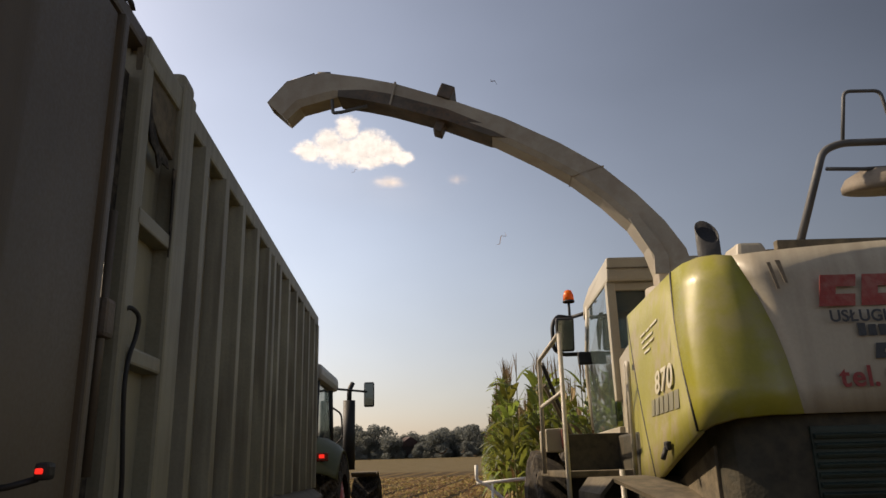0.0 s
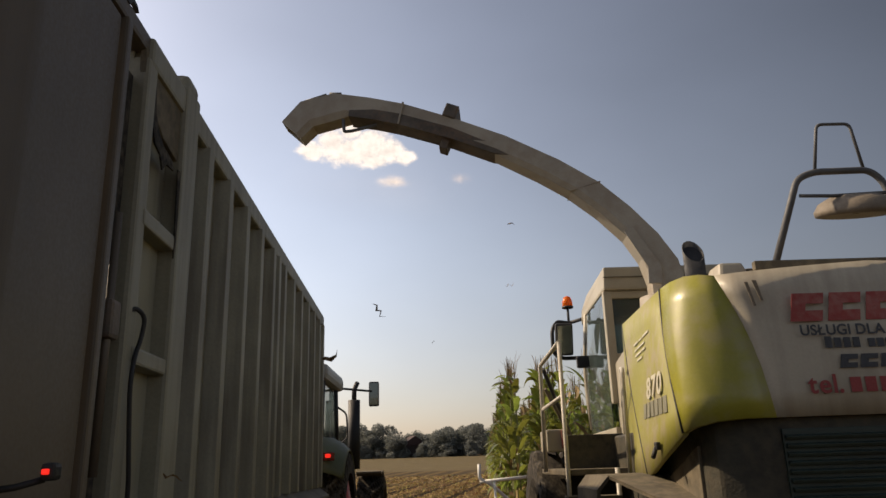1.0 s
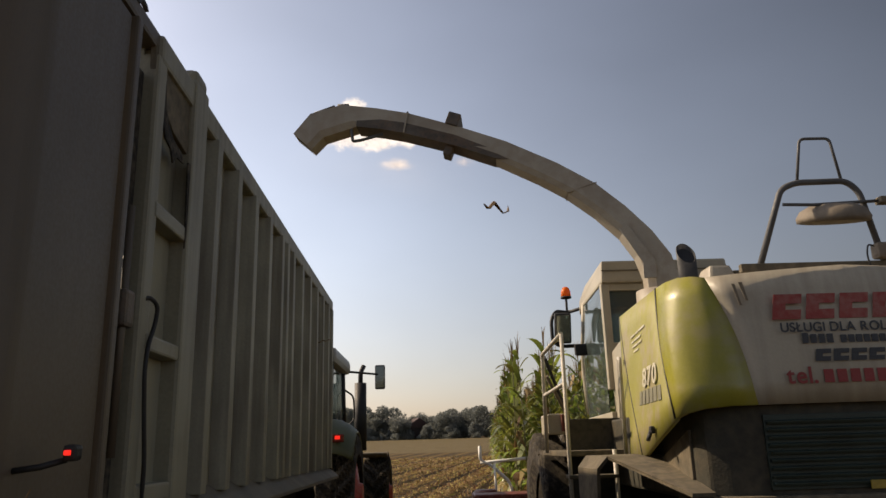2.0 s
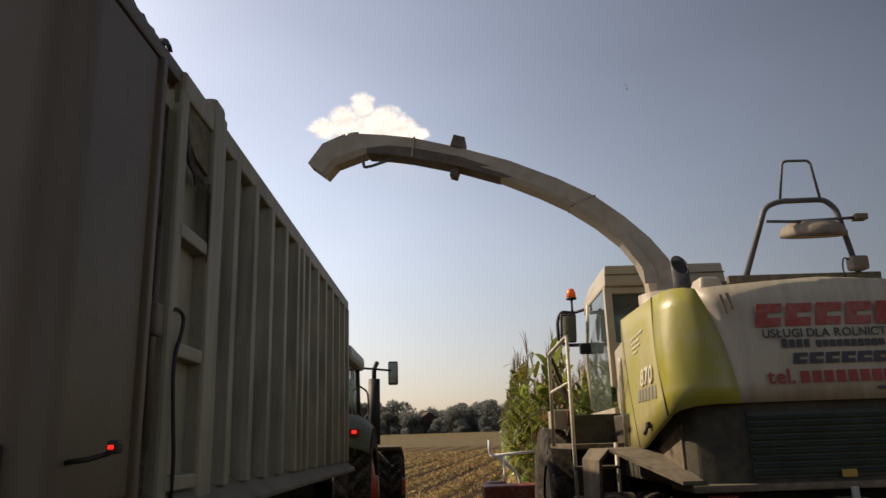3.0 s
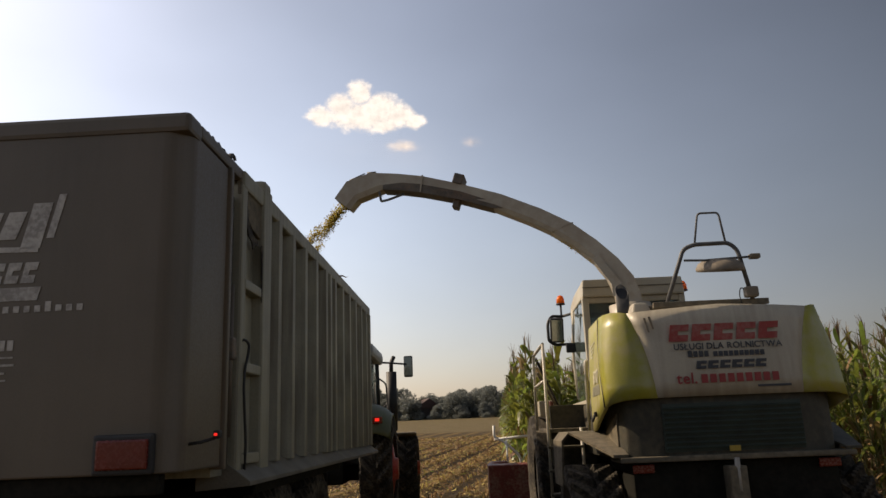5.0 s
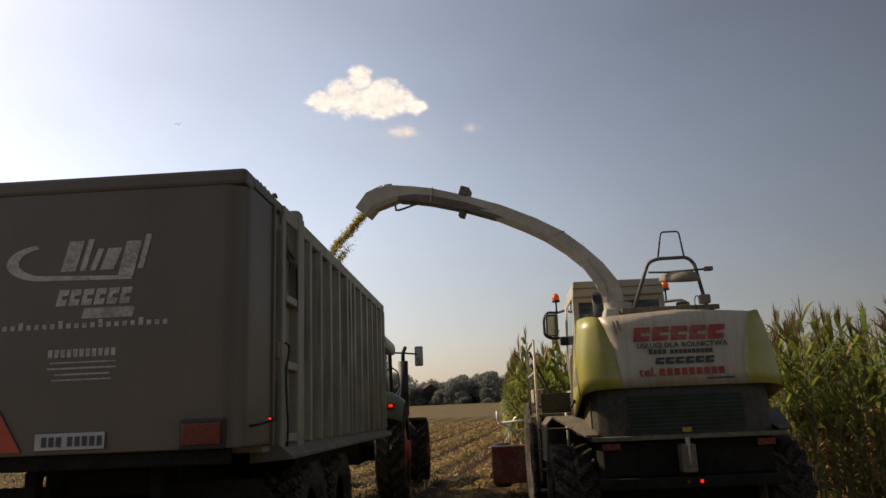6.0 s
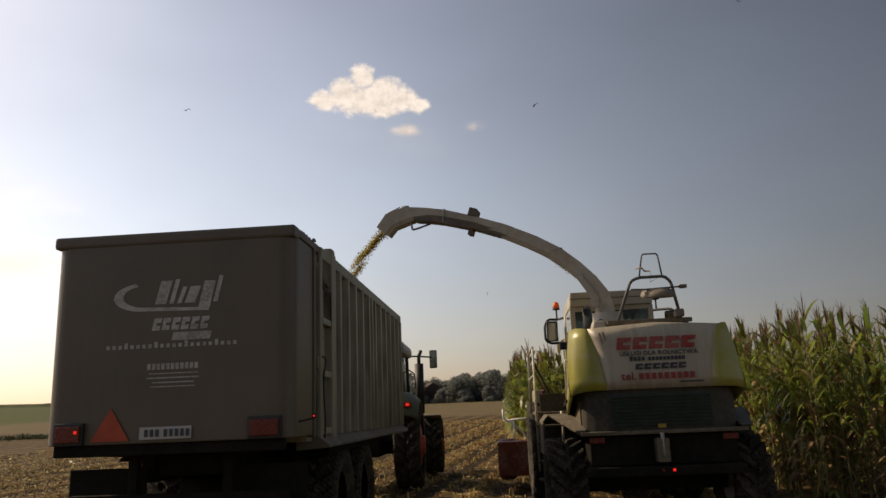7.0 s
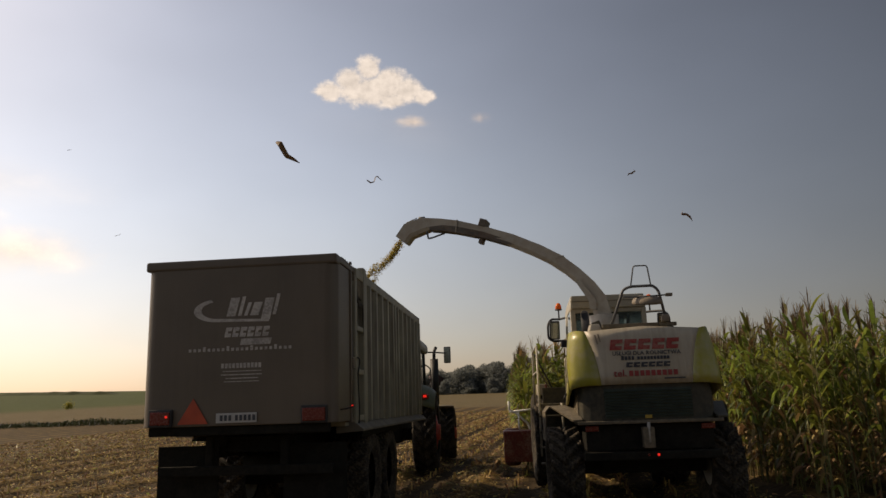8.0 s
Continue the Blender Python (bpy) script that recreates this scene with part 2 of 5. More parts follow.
def box(size, at, turn=(0, 0, 0), bevel=0.012, bm=None, taper=1.0):
    """A bevelled box of that size round the point at; taper narrows its top."""
    own = bmesh.new()
    bmesh.ops.create_cube(own, size=1)
    for v in own.verts:
        k = taper if v.co.z > 0 else 1.0
        v.co = Vector((v.co.x * size[0] * k, v.co.y * size[1] * k, v.co.z * size[2]))
    if bevel:
        bmesh.ops.bevel(own, geom=own.edges[:], offset=min(bevel, min(size) * 0.35), segments=2, affect="EDGES", profile=0.6)
    own.transform(pose(*at, *turn))
    return joined(bm, own)


def joined(bm, own):
    if bm is None:
        return own
    me = bpy.data.meshes.new("tmp")
    own.to_mesh(me)
    own.free()
    bm.from_mesh(me)
    bpy.data.meshes.remove(me)
    return bm


def tube(points, radius, seg=10, bm=None, caps=True):
    """A round bar along points; radius may be a list."""
    own = bmesh.new()
    pts = [Vector(p) for p in points]
    rad = radius if isinstance(radius, (list, tuple)) else [radius] * len(pts)
    rings = []
    side = None
    for i, p in enumerate(pts):
        d = (pts[min(i + 1, len(pts) - 1)] - pts[max(i - 1, 0)]).normalized()
        if side is None:
            side = d.orthogonal().normalized()
        side = (side - d * side.dot(d)).normalized()
        up = d.cross(side)
        rings.append([own.verts.new(p + (side * math.cos(k * math.tau / seg) + up * math.sin(k * math.tau / seg)) * rad[i]) for k in range(seg)])
    for r0, r1 in zip(rings, rings[1:]):
        for k in range(seg):
            own.faces.new((r0[k], r0[(k + 1) % seg], r1[(k + 1) % seg], r1[k])).smooth = True
    if caps:
        own.faces.new(rings[0][::-1])
        own.faces.new(rings[-1])
    bmesh.ops.recalc_face_normals(own, faces=own.faces)
    return joined(bm, own)


def rounded(points, r, n=5):
    """Points of a line with its inner corners rounded."""
    pts = [Vector(p) for p in points]
    out = [pts[0]]
    for a0, b0, c0 in zip(pts, pts[1:], pts[2:]):
        u, w = (a0 - b0), (c0 - b0)
        k = min(r, u.length * 0.45, w.length * 0.45)
        p, q = b0 + u.normalized() * k, b0 + w.normalized() * k
        out += [(p.lerp(b0, i / n)).lerp(b0.lerp(q, i / n), i / n) for i in range(n + 1)]
    return out + [pts[-1]]


def prism(outline, axis, lo, hi, bevel=0.01, bm=None):
    """A closed outline in two axes, pushed along the third ('x', 'y' or 'z') from lo to hi."""
    own = bmesh.new()

    def at(p, d):
        return {"x": (d, p[0], p[1]), "y": (p[0], d, p[1]), "z": (p[0], p[1], d)}[axis]
    a0 = [own.verts.new(at(p, lo)) for p in outline]
    b0 = [own.verts.new(at(p, hi)) for p in outline]
    own.faces.new(a0)
    own.faces.new(b0[::-1])
    n = len(outline)
    for i in range(n):
        own.faces.new((a0[i], b0[i], b0[(i + 1) % n], a0[(i + 1) % n]))
    bmesh.ops.recalc_face_normals(own, faces=own.faces)
    if bevel:
        bmesh.ops.bevel(own, geom=own.edges[:], offset=bevel, segments=2, affect="EDGES", profile=0.6)
    return joined(bm, own)


def loft(sections, closed=True, caps=True, smooth=True, bm=None):
    """Skin over equal-length loops of points."""
    own = bmesh.new()
    rings = [[own.verts.new(p) for p in s] for s in sections]
    m = len(sections[0])
    for r0, r1 in zip(rings, rings[1:]):
        for k in range(m if closed else m - 1):
            own.faces.new((r0[k], r0[(k + 1) % m], r1[(k + 1) % m], r1[k])).smooth = smooth
    if caps and closed:
        own.faces.new(rings[0][::-1])
        own.faces.new(rings[-1])
    bmesh.ops.recalc_face_normals(own, faces=own.faces)
    return joined(bm, own)


def lathe(profile, seg=32, bm=None):
    """Spin (across, radius) pairs round the x axis."""
    secs = [[(x, r * math.cos(k * math.tau / seg), r * math.sin(k * math.tau / seg)) for k in range(seg)] for x, r in profile]
    return loft(secs, caps=False, bm=bm)


def writing(text, size, mat, parent, m, name="letter", squash=1.0):
    """A line of raised lettering, its left end on the baseline at the pose m, each letter a part."""
    at = 0.0
    for c in text:
        cu = bpy.data.curves.new("line", "FONT")
        cu.body, cu.size, cu.extrude, cu.offset = c, size, 0.001, size * 0.020
        tmp = new("line", cu)
        me = bpy.data.meshes.new_from_object(tmp)
        bpy.data.objects.remove(tmp)
        if c == " ":
            at += size * 0.28
            continue
        right = max(v.co.x for v in me.vertices)
        me.materials.clear()
        me.materials.append(mat)
        ob = new(name, me)
        ob.parent = parent
        ob.matrix_local = m @ Matrix.Diagonal((squash, 1, 1, 1)) @ Matrix.Translation((at, 0, 0))
        at += right + size * 0.055


def plates(shapes, mat, parent, name, y=-0.004, label=""):
    """Thin raised shapes, outlines in (x, z), each a part, on a wall that faces the rear."""
    return [part(name, prism(s, "y", y, y + 0.003, 0), mat, parent, label) for s in shapes]


def bar(x0, z0, x1, z1, slant=0.0):
    return [(x0, z0), (x1, z0), (x1 + slant, z1), (x0 + slant, z1)]


def slotted(x0, z0, x1, z1, slant, deep=0.55):
    """A slanted block with a slot let into its rear edge."""
    def at(u, w):
        return (x0 + (x1 - x0) * u + slant * w, z0 + (z1 - z0) * w)
    return [at(0, 0), at(1, 0), at(1, 0.38), at(1 - deep, 0.38), at(1 - deep, 0.62), at(1, 0.62), at(1, 1), at(0, 1)]


def thing(name, label, category, group="", kind=""):
    return tagged(new(name), label, category, group, kind)


def wheel(parent, x, y, r, width, rim_mat, lugs=22, name="wheel", rim=0.52, dish=0.3):
    """A lugged farm tyre on a dished rim, spinning round x; x is its middle."""
    hub = new(name)
    hub.parent = parent
    hub.location = (x, y, r)
    w = width / 2
    out = 1 if x > 0 else -1
    seg = lugs * 6
    across = [(-0.8, rim), (-1.0, 0.68), (-1.03, 0.82), (-0.97, 0.88)] + [(q, 0.90) for q in np.linspace(-0.9, 0.9, 13)] + [(0.97, 0.88), (1.03, 0.82), (1.0, 0.68), (0.8, rim)]
    loops = []
    for u, k in across:
        loop = []
        for j in range(seg):
            phase = (j / 6 + abs(u) * 1.15 + (0.5 if u > 0 else 0.0)) % 1.0
            lug = (0.10 if k > 0.87 else 0.07) if phase < 0.42 and 0.06 < abs(u) < 1.04 and k > 0.8 else 0.0
            rr = r * min(1.0, k + lug)
            loop.append((u * w, rr * math.cos(j * math.tau / seg), rr * math.sin(j * math.tau / seg)))
        loops.append(loop)
    ty = loft(loops, caps=False, smooth=False)
    part("tyre", ty, RUBBER, hub)
    rm = lathe([(-w * 0.7, r * rim * 1.01), (-w * 0.75 * out, r * rim * 0.9), (out * w * dish * 0.8, r * rim * 0.82), (out * w * dish, r * 0.22), (out * w * (dish + 0.2), r * 0.2), (out * w * (dish + 0.2), 0.01)], 28)
    tube([(-w * 0.6, 0, 0), (w * 0.5, 0, 0)], r * 0.18, 14, rm)
    for k in range(8):
        q = k * math.tau / 8
        tube([(out * w * 0.28, r * 0.3 * math.cos(q), r * 0.3 * math.sin(q)), (out * w * 0.42, r * 0.3 * math.cos(q), r * 0.3 * math.sin(q))], 0.018, 6, rm)
    part("rim", rm, rim_mat, hub)
    return hub


def smoothed(rows, t):
    """A row's values at any time, glided between the rows."""
    for p, q in zip(rows, rows[1:]):
        if t <= q[0]:
            k = (t - p[0]) / (q[0] - p[0])
            return [u + (w - u) * k for u, w in zip(p[1:], q[1:])]
    return list(rows[-1][1:])


def place_of(rows, t):
    x, y, h = smoothed(rows, t)
    return pose(x, y, 0, 0, 0, h)


# ---- land ----
ROW_LEAN = 0.05      # the standing rows drift to the right by this much for each metre ahead
FIELD_LEAN = 0.14    # the rows of the stubble drift further


def land(x, y):
    """Height of the ground: level round the machines, rising gently ahead and to the far left."""
    u = np.maximum(0, y - 24)
    z = 0.0232 * u * u / (u + 25)
    w = np.maximum(0, -x - 90)
    return z + 0.021 * w * w / (w + 60)


def furrow(x, y):
    """Drilled rows and the broader swaths left by earlier passes, on top of the land."""
    u = x - FIELD_LEAN * y
    near = np.clip((70 - y) / 20, 0, 1) * np.clip((y + 15) / 10, 0, 1) * np.clip((26 - np.abs(u)) / 4, 0, 1)
    return near * (0.028 * np.cos((u - 0.1) * math.tau / 0.75) + 0.055 * np.cos(u * math.tau / 2.25 + 0.6 * np.sin(y * 0.11)))


def ground_material():
    m = bpy.data.materials.new("field_soil")
    m.use_nodes = True
    n, l = m.node_tree.nodes, m.node_tree.links
    b = n["Principled BSDF"]
    b.inputs["Roughness"].default_value = 0.95
    b.inputs["Specular IOR Level"].default_value = 0.1
    tc = n.new("ShaderNodeTexCoord")
    sep = n.new("ShaderNodeSeparateXYZ")
    l.new(tc.outputs["Object"], sep.inputs[0])

    def math_node(op, a0, b0=None):
        k = n.new("ShaderNodeMath")
        k.operation = op
        for s, v in ((k.inputs[0], a0), (k.inputs[1], b0)):
            if isinstance(v, (int, float)):
                s.default_value = v
            elif v is not None:
                l.new(v, s)
        return k.outputs[0]

    def noise_at(size, detail=5.0):
        t = n.new("ShaderNodeTexNoise")
        t.inputs["Scale"].default_value, t.inputs["Detail"].default_value = size, detail
        l.new(tc.outputs["Object"], t.inputs["Vector"])
        return t.outputs["Fac"]

    def mapped(v, lo, hi, a0=0.0, b0=1.0):
        r = n.new("ShaderNodeMapRange")
        for s, q in zip((1, 2, 3, 4), (lo, hi, a0, b0)):
            r.inputs[s].default_value = q
        l.new(v, r.inputs[0])
        return r.outputs[0]

    def mixed(f, a0, b0):
        k = n.new("ShaderNodeMix")
        k.data_type = "RGBA"
        l.new(f, k.inputs["Factor"])
        for s, v in ((k.inputs["A"], a0), (k.inputs["B"], b0)):
            if isinstance(v, tuple):
                s.default_value = (*v, 1)
            else:
                l.new(v, s)
        return k.outputs["Result"]
    x, y = sep.outputs[0], sep.outputs[1]
    across = math_node("SUBTRACT", x, math_node("MULTIPLY", y, FIELD_LEAN))
    wave = math_node("COSINE", math_node("MULTIPLY", math_node("SUBTRACT", across, 0.1), math.tau / 0.75))
    litter = math_node("ADD", math_node("MULTIPLY", noise_at(9.0), 0.7), math_node("MULTIPLY", noise_at(1.3), 0.45))
    broad = math_node("COSINE", math_node("MULTIPLY", across, math.tau / 2.25))
    rows = math_node("ADD", math_node("ADD", litter, math_node("MULTIPLY", wave, 0.07)), math_node("MULTIPLY", broad, 0.10))
    soil = mixed(mapped(noise_at(2.5), 0.35, 0.65), (0.03, 0.021, 0.011), (0.062, 0.043, 0.023))
    stub = mixed(mapped(rows, 0.55, 0.78), soil, (0.19, 0.127, 0.044))
    wob = math_node("MULTIPLY", noise_at(0.03), 30.0)
    far = mapped(math_node("ADD", y, wob), 106, 112)
    plough = mixed(mapped(noise_at(0.4), 0.3, 0.7), (0.098, 0.077, 0.039), (0.13, 0.101, 0.053))
    col = mixed(far, stub, plough)
    left = mapped(x, -95, -120)
    far_left = math_node("MULTIPLY", left, mapped(math_node("ADD", y, wob), 150, 165))
    meadow = mixed(mapped(noise_at(0.05), 0.3, 0.7), (0.05, 0.062, 0.018), (0.065, 0.078, 0.025))
    col = mixed(far_left, col, meadow)
    l.new(col, b.inputs["Base Color"])
    bp = n.new("ShaderNodeBump")
    bp.inputs["Strength"].default_value, bp.inputs["Distance"].default_value = 1.0, 0.12
    l.new(rows, bp.inputs["Height"])
    l.new(bp.outputs[0], b.inputs["Normal"])
    return m


def build_ground():
    ys = np.concatenate([np.linspace(-400, -20, 12), np.linspace(-15, 70, 120), np.geomspace(72, 3000, 56)])
    side = np.concatenate([np.arange(0, 26, 0.125), np.geomspace(26.5, 2500, 36)])
    xs = np.concatenate([-side[:0:-1], side])
    gx, gy = np.meshgrid(xs, ys)
    gx = gx + FIELD_LEAN * np.minimum(gy, 100)
    gz = land(gx, gy) + furrow(gx, gy) - 0.03
    v = np.stack([gx, gy, gz], -1).reshape(-1, 3)
    w = len(xs)
    i = np.arange(len(ys) - 1)[:, None] * w + np.arange(w - 1)[None]
    f = np.stack([i, i + 1, i + w + 1, i + w], -1).reshape(-1, 4)
    me = bpy.data.meshes.new("ground")
    me.from_pydata(v.tolist(), [], f.tolist())
    me.polygons.foreach_set("use_smooth", [True] * len(me.polygons))
    me.materials.append(ground_material())
    tagged(new("ground", me), "harvested maize field with straw-strewn brown soil", "field", kind="structure")


build_ground()


def cards(name, pos, size, normal_up, mats, mat_index, label, category, seed=1):
    """Many small bent strips joined into one object of uncountable litter."""
    rng = np.random.default_rng(seed)
    k = len(pos)
    yaw = rng.uniform(0, math.tau, k)
    tilt = rng.normal(0, normal_up, k)
    d = np.stack([np.cos(yaw) * np.cos(tilt), np.sin(yaw) * np.cos(tilt), np.sin(tilt)], -1)
    s = np.stack([-np.sin(yaw), np.cos(yaw), rng.normal(0, 0.5, k)], -1)
    ln, wd = size[:, 0:1], size[:, 1:2]
    bend = np.zeros((k, 3))
    bend[:, 2] = rng.uniform(-0.1, 0.25, k) * ln[:, 0]
    a0, c0, m0 = pos - d * ln / 2, pos + d * ln / 2, pos + bend
    v = np.stack([a0 - s * wd / 2, a0 + s * wd / 2, m0 - s * wd / 2, m0 + s * wd / 2, c0 - s * wd / 4, c0 + s * wd / 4], 1).reshape(-1, 3)
    i = np.arange(k)[:, None] * 6
    f = np.concatenate([i + [0, 1, 3, 2], i + [2, 3, 5, 4]], 1).reshape(-1, 4)
    me = bpy.data.meshes.new(name)
    me.from_pydata(v.tolist(), [], f.tolist())
    for q in mats:
        me.materials.append(q)
    me.polygons.foreach_set("material_index", np.repeat(mat_index, 2))
    return tagged(new(name, me), label, category, kind="stuff")


def build_litter():
    rng = np.random.default_rng(4)
    k = 190000
    y = 5 + 71 * rng.power(0.8, k)
    x = rng.uniform(-30, 9, k) + ROW_LEAN * y
    keep = ~(((x - ROW_LEAN * y > 4.9) & (y > 12.3)) | ((y > 20.5) & (x - ROW_LEAN * y > 0.3)))
    x, y = x[keep], y[keep]
    swath = 0.8 * np.cos((x - FIELD_LEAN * y) * math.tau / 2.25) + 0.6 * np.cos((x - FIELD_LEAN * y - 0.1) * math.tau / 0.75) + rng.normal(0, 0.7, len(x))
    x, y = x[swath > -0.1], y[swath > -0.1]
    pos = np.stack([x, y, land(x, y) + furrow(x, y) - 0.03 + rng.uniform(0.0, 0.06, len(x))], -1)
    far = 0.55 + y / 70
    size = np.stack([rng.uniform(0.05, 0.24, len(x)) * far, rng.uniform(0.01, 0.038, len(x)) * far], -1)
    cards("maize_litter", pos, size, 0.25, [STRAW, DRYLEAF, LEAF], rng.choice(3, len(x), p=[0.6, 0.33, 0.07]), "dry maize leaves and husks strewn over the stubble", "litter")
    # cut stalks standing in their rows
    v, f, c = [], [], 0
    for r in range(-34, 9):
        for q in np.arange(6, 58, 0.22):
            px, py = r * 0.75 + 0.1 + FIELD_LEAN * q + rng.normal(0, 0.03), q + rng.normal(0, 0.06)
            if (px - ROW_LEAN * q > 4.9 and q > 12.3) or (q > 20.5 and px - ROW_LEAN * q > 0.3) or rng.random() < 0.3 or (r < -8 and rng.random() < 0.5):
                continue
            z0, hgt, rad = float(land(px, py) + furrow(px, py)) - 0.05, rng.uniform(0.06, 0.19), rng.uniform(0.010, 0.015) * (1 + q / 60)
            lx, ly = rng.normal(0, 0.03, 2)
            for j in range(4):
                g = j * math.tau / 4
                v += [(px + rad * math.cos(g), py + rad * math.sin(g), z0), (px + lx + rad * math.cos(g), py + ly + rad * math.sin(g), z0 + hgt)]
            f += [(c + 2 * j, c + 2 * ((j + 1) % 4), c + 2 * ((j + 1) % 4) + 1, c + 2 * j + 1) for j in range(4)] + [(c + 1, c + 3, c + 5, c + 7)]
            c += 8
    me = bpy.data.meshes.new("maize_stubble")
    me.from_pydata(v, [], f)
    me.materials.append(STRAW)
    tagged(new("maize_stubble", me), "short cut maize stalks standing in rows", "stubble", kind="stuff")


build_litter()


# ---- maize ----
def maize_plant(seed, height, leaves, dense=True, wide=1.0):
    """Vertices, faces and material numbers of one plant: jointed stalk, arching leaves, an ear and a tassel."""
    rng = np.random.default_rng(seed)
    v, f, mi = [], [], []

    def strip(points, widths, side, mat, fold=0.0):
        b0 = len(v)
        for p, w in zip(points, widths):
            v.extend([tuple(p - side * w / 2 + np.array([0, 0, fold * w])), tuple(p + side * w / 2 + np.array([0, 0, fold * w]))])
        for j in range(len(points) - 1):
            f.append((b0 + 2 * j, b0 + 2 * j + 1, b0 + 2 * j + 3, b0 + 2 * j + 2))
            mi.append(mat)
    sway = rng.normal(0, 0.06, 2)
    b0 = len(v)
    levels = (0, height * 0.45, height * 0.9)
    for q, z in enumerate(levels):
        r = 0.016 - 0.004 * q
        for j in range(4):
            v.append((sway[0] * z / height + r * math.cos(j * math.pi / 2), sway[1] * z / height + r * math.sin(j * math.pi / 2), z))
    for q in range(2):
        for j in range(4):
            f.append((b0 + q * 4 + j, b0 + q * 4 + (j + 1) % 4, b0 + q * 4 + 4 + (j + 1) % 4, b0 + q * 4 + 4 + j))
            mi.append(2)
    turn = rng.uniform(0, math.tau)
    for k in range(leaves):
        z = height * (0.06 + 0.84 * (k + rng.uniform(0, 0.6)) / leaves)
        g = turn + (k % 2) * math.pi + rng.normal(0, 0.5)
        d = np.array([math.cos(g), math.sin(g), 0])
        side = np.array([-math.sin(g), math.cos(g), 0])
        ln = rng.uniform(0.42, 0.74) * (1.0 if 0.25 < z / height < 0.65 else 0.6)
        rise = rng.uniform(0.7, 1.25) + 0.45 * (z / height)
        droop = rng.uniform(0.45, 1.25) * (1.25 - 0.6 * z / height)
        seg = 5 if dense else 4
        pts, wd = [], []
        base = np.array([sway[0] * z / height, sway[1] * z / height, z])
        twist = rng.normal(0, 0.12)
        for j in range(seg + 1):
            t = j / seg
            pts.append(base + d * ln * t * (0.85 - 0.15 * t) + side * twist * t * t + np.array([0, 0, ln * (rise * t - droop * t * t * 1.15)]))
            wd.append(0.082 * wide * (0.55 + 1.6 * t - 2.1 * t * t) + 0.006 if j < seg else 0.008)
        dry = z < height * 0.32 and rng.random() < 0.75 or rng.random() < (0.06 if wide > 1 else 0.15)
        strip(pts, wd, side, 1 if dry else 0, rng.uniform(0, 0.25))
    if dense:
        z = height * 0.42
        g = rng.uniform(0, math.tau)
        d = np.array([math.cos(g), math.sin(g), 0])
        p0 = np.array([sway[0] * 0.42, sway[1] * 0.42, z])
        for g2 in (0, 1.57):
            s2 = np.array([-math.sin(g + g2), math.cos(g + g2), 0])
            strip([p0, p0 + d * 0.05 + [0, 0, 0.1], p0 + d * 0.09 + [0, 0, 0.2], p0 + d * 0.12 + [0, 0, 0.27]], [0.03, 0.065, 0.055, 0.02], s2, 1)
    top = np.array([sway[0] * 0.9, sway[1] * 0.9, height * 0.88])
    for k in range(7 if wide > 1 else 12 if dense else 7):
        g = rng.uniform(0, math.tau)
        o = rng.uniform(0.02, 0.12) if k else 0.02
        d = np.array([math.cos(g) * o, math.sin(g) * o, 0])
        side = np.array([-math.sin(g), math.cos(g), 0])
        up = height * 0.125 * rng.uniform(0.6, 1.2)
        strip([top, top + d * 0.6 + [0, 0, up * 0.75], top + d * 1.25 + [0, 0, up]], [0.014, 0.012, 0.005], side, 3)
    return np.array(v), f, mi


def joined_plants(name, spots, kinds, label):
    """Many plants as one mesh; spots are x, y, turn, size, kind."""
    vs, fs, ms, c = [], [], [], 0
    for x, y, turn, size, kind in spots:
        v, f, mi = kinds[kind]
        co, si = math.cos(turn), math.sin(turn)
        w = v * size
        vs.append(np.stack([x + co * w[:, 0] - si * w[:, 1], y + si * w[:, 0] + co * w[:, 1], w[:, 2] + float(land(x, y)) - 0.03], -1))
        fs.append(np.array(f) + c)
        ms.append(mi)
        c += len(v)
    me = bpy.data.meshes.new(name)
    me.from_pydata(np.concatenate(vs).tolist(), [], np.concatenate(fs).tolist())
    for q in (LEAF, DRYLEAF, STALK, TASSEL):
        me.materials.append(q)
    me.polygons.foreach_set("material_index", np.concatenate(ms))
    me.polygons.foreach_set("use_smooth", [True] * len(me.polygons))
    return tagged(new(name, me), label, "maize", kind="stuff")


CROP = 3.25          # height of the standing maize
HEADLAND = 12.4      # distance at which the standing crop begins
CUT_FROM, CUT_TO = 12.5, 20.6
LEFT_ROW = 0.45       # offset across the rows at which the standing maize begins
RIGHT_ROW = 4.75
SWATH = []


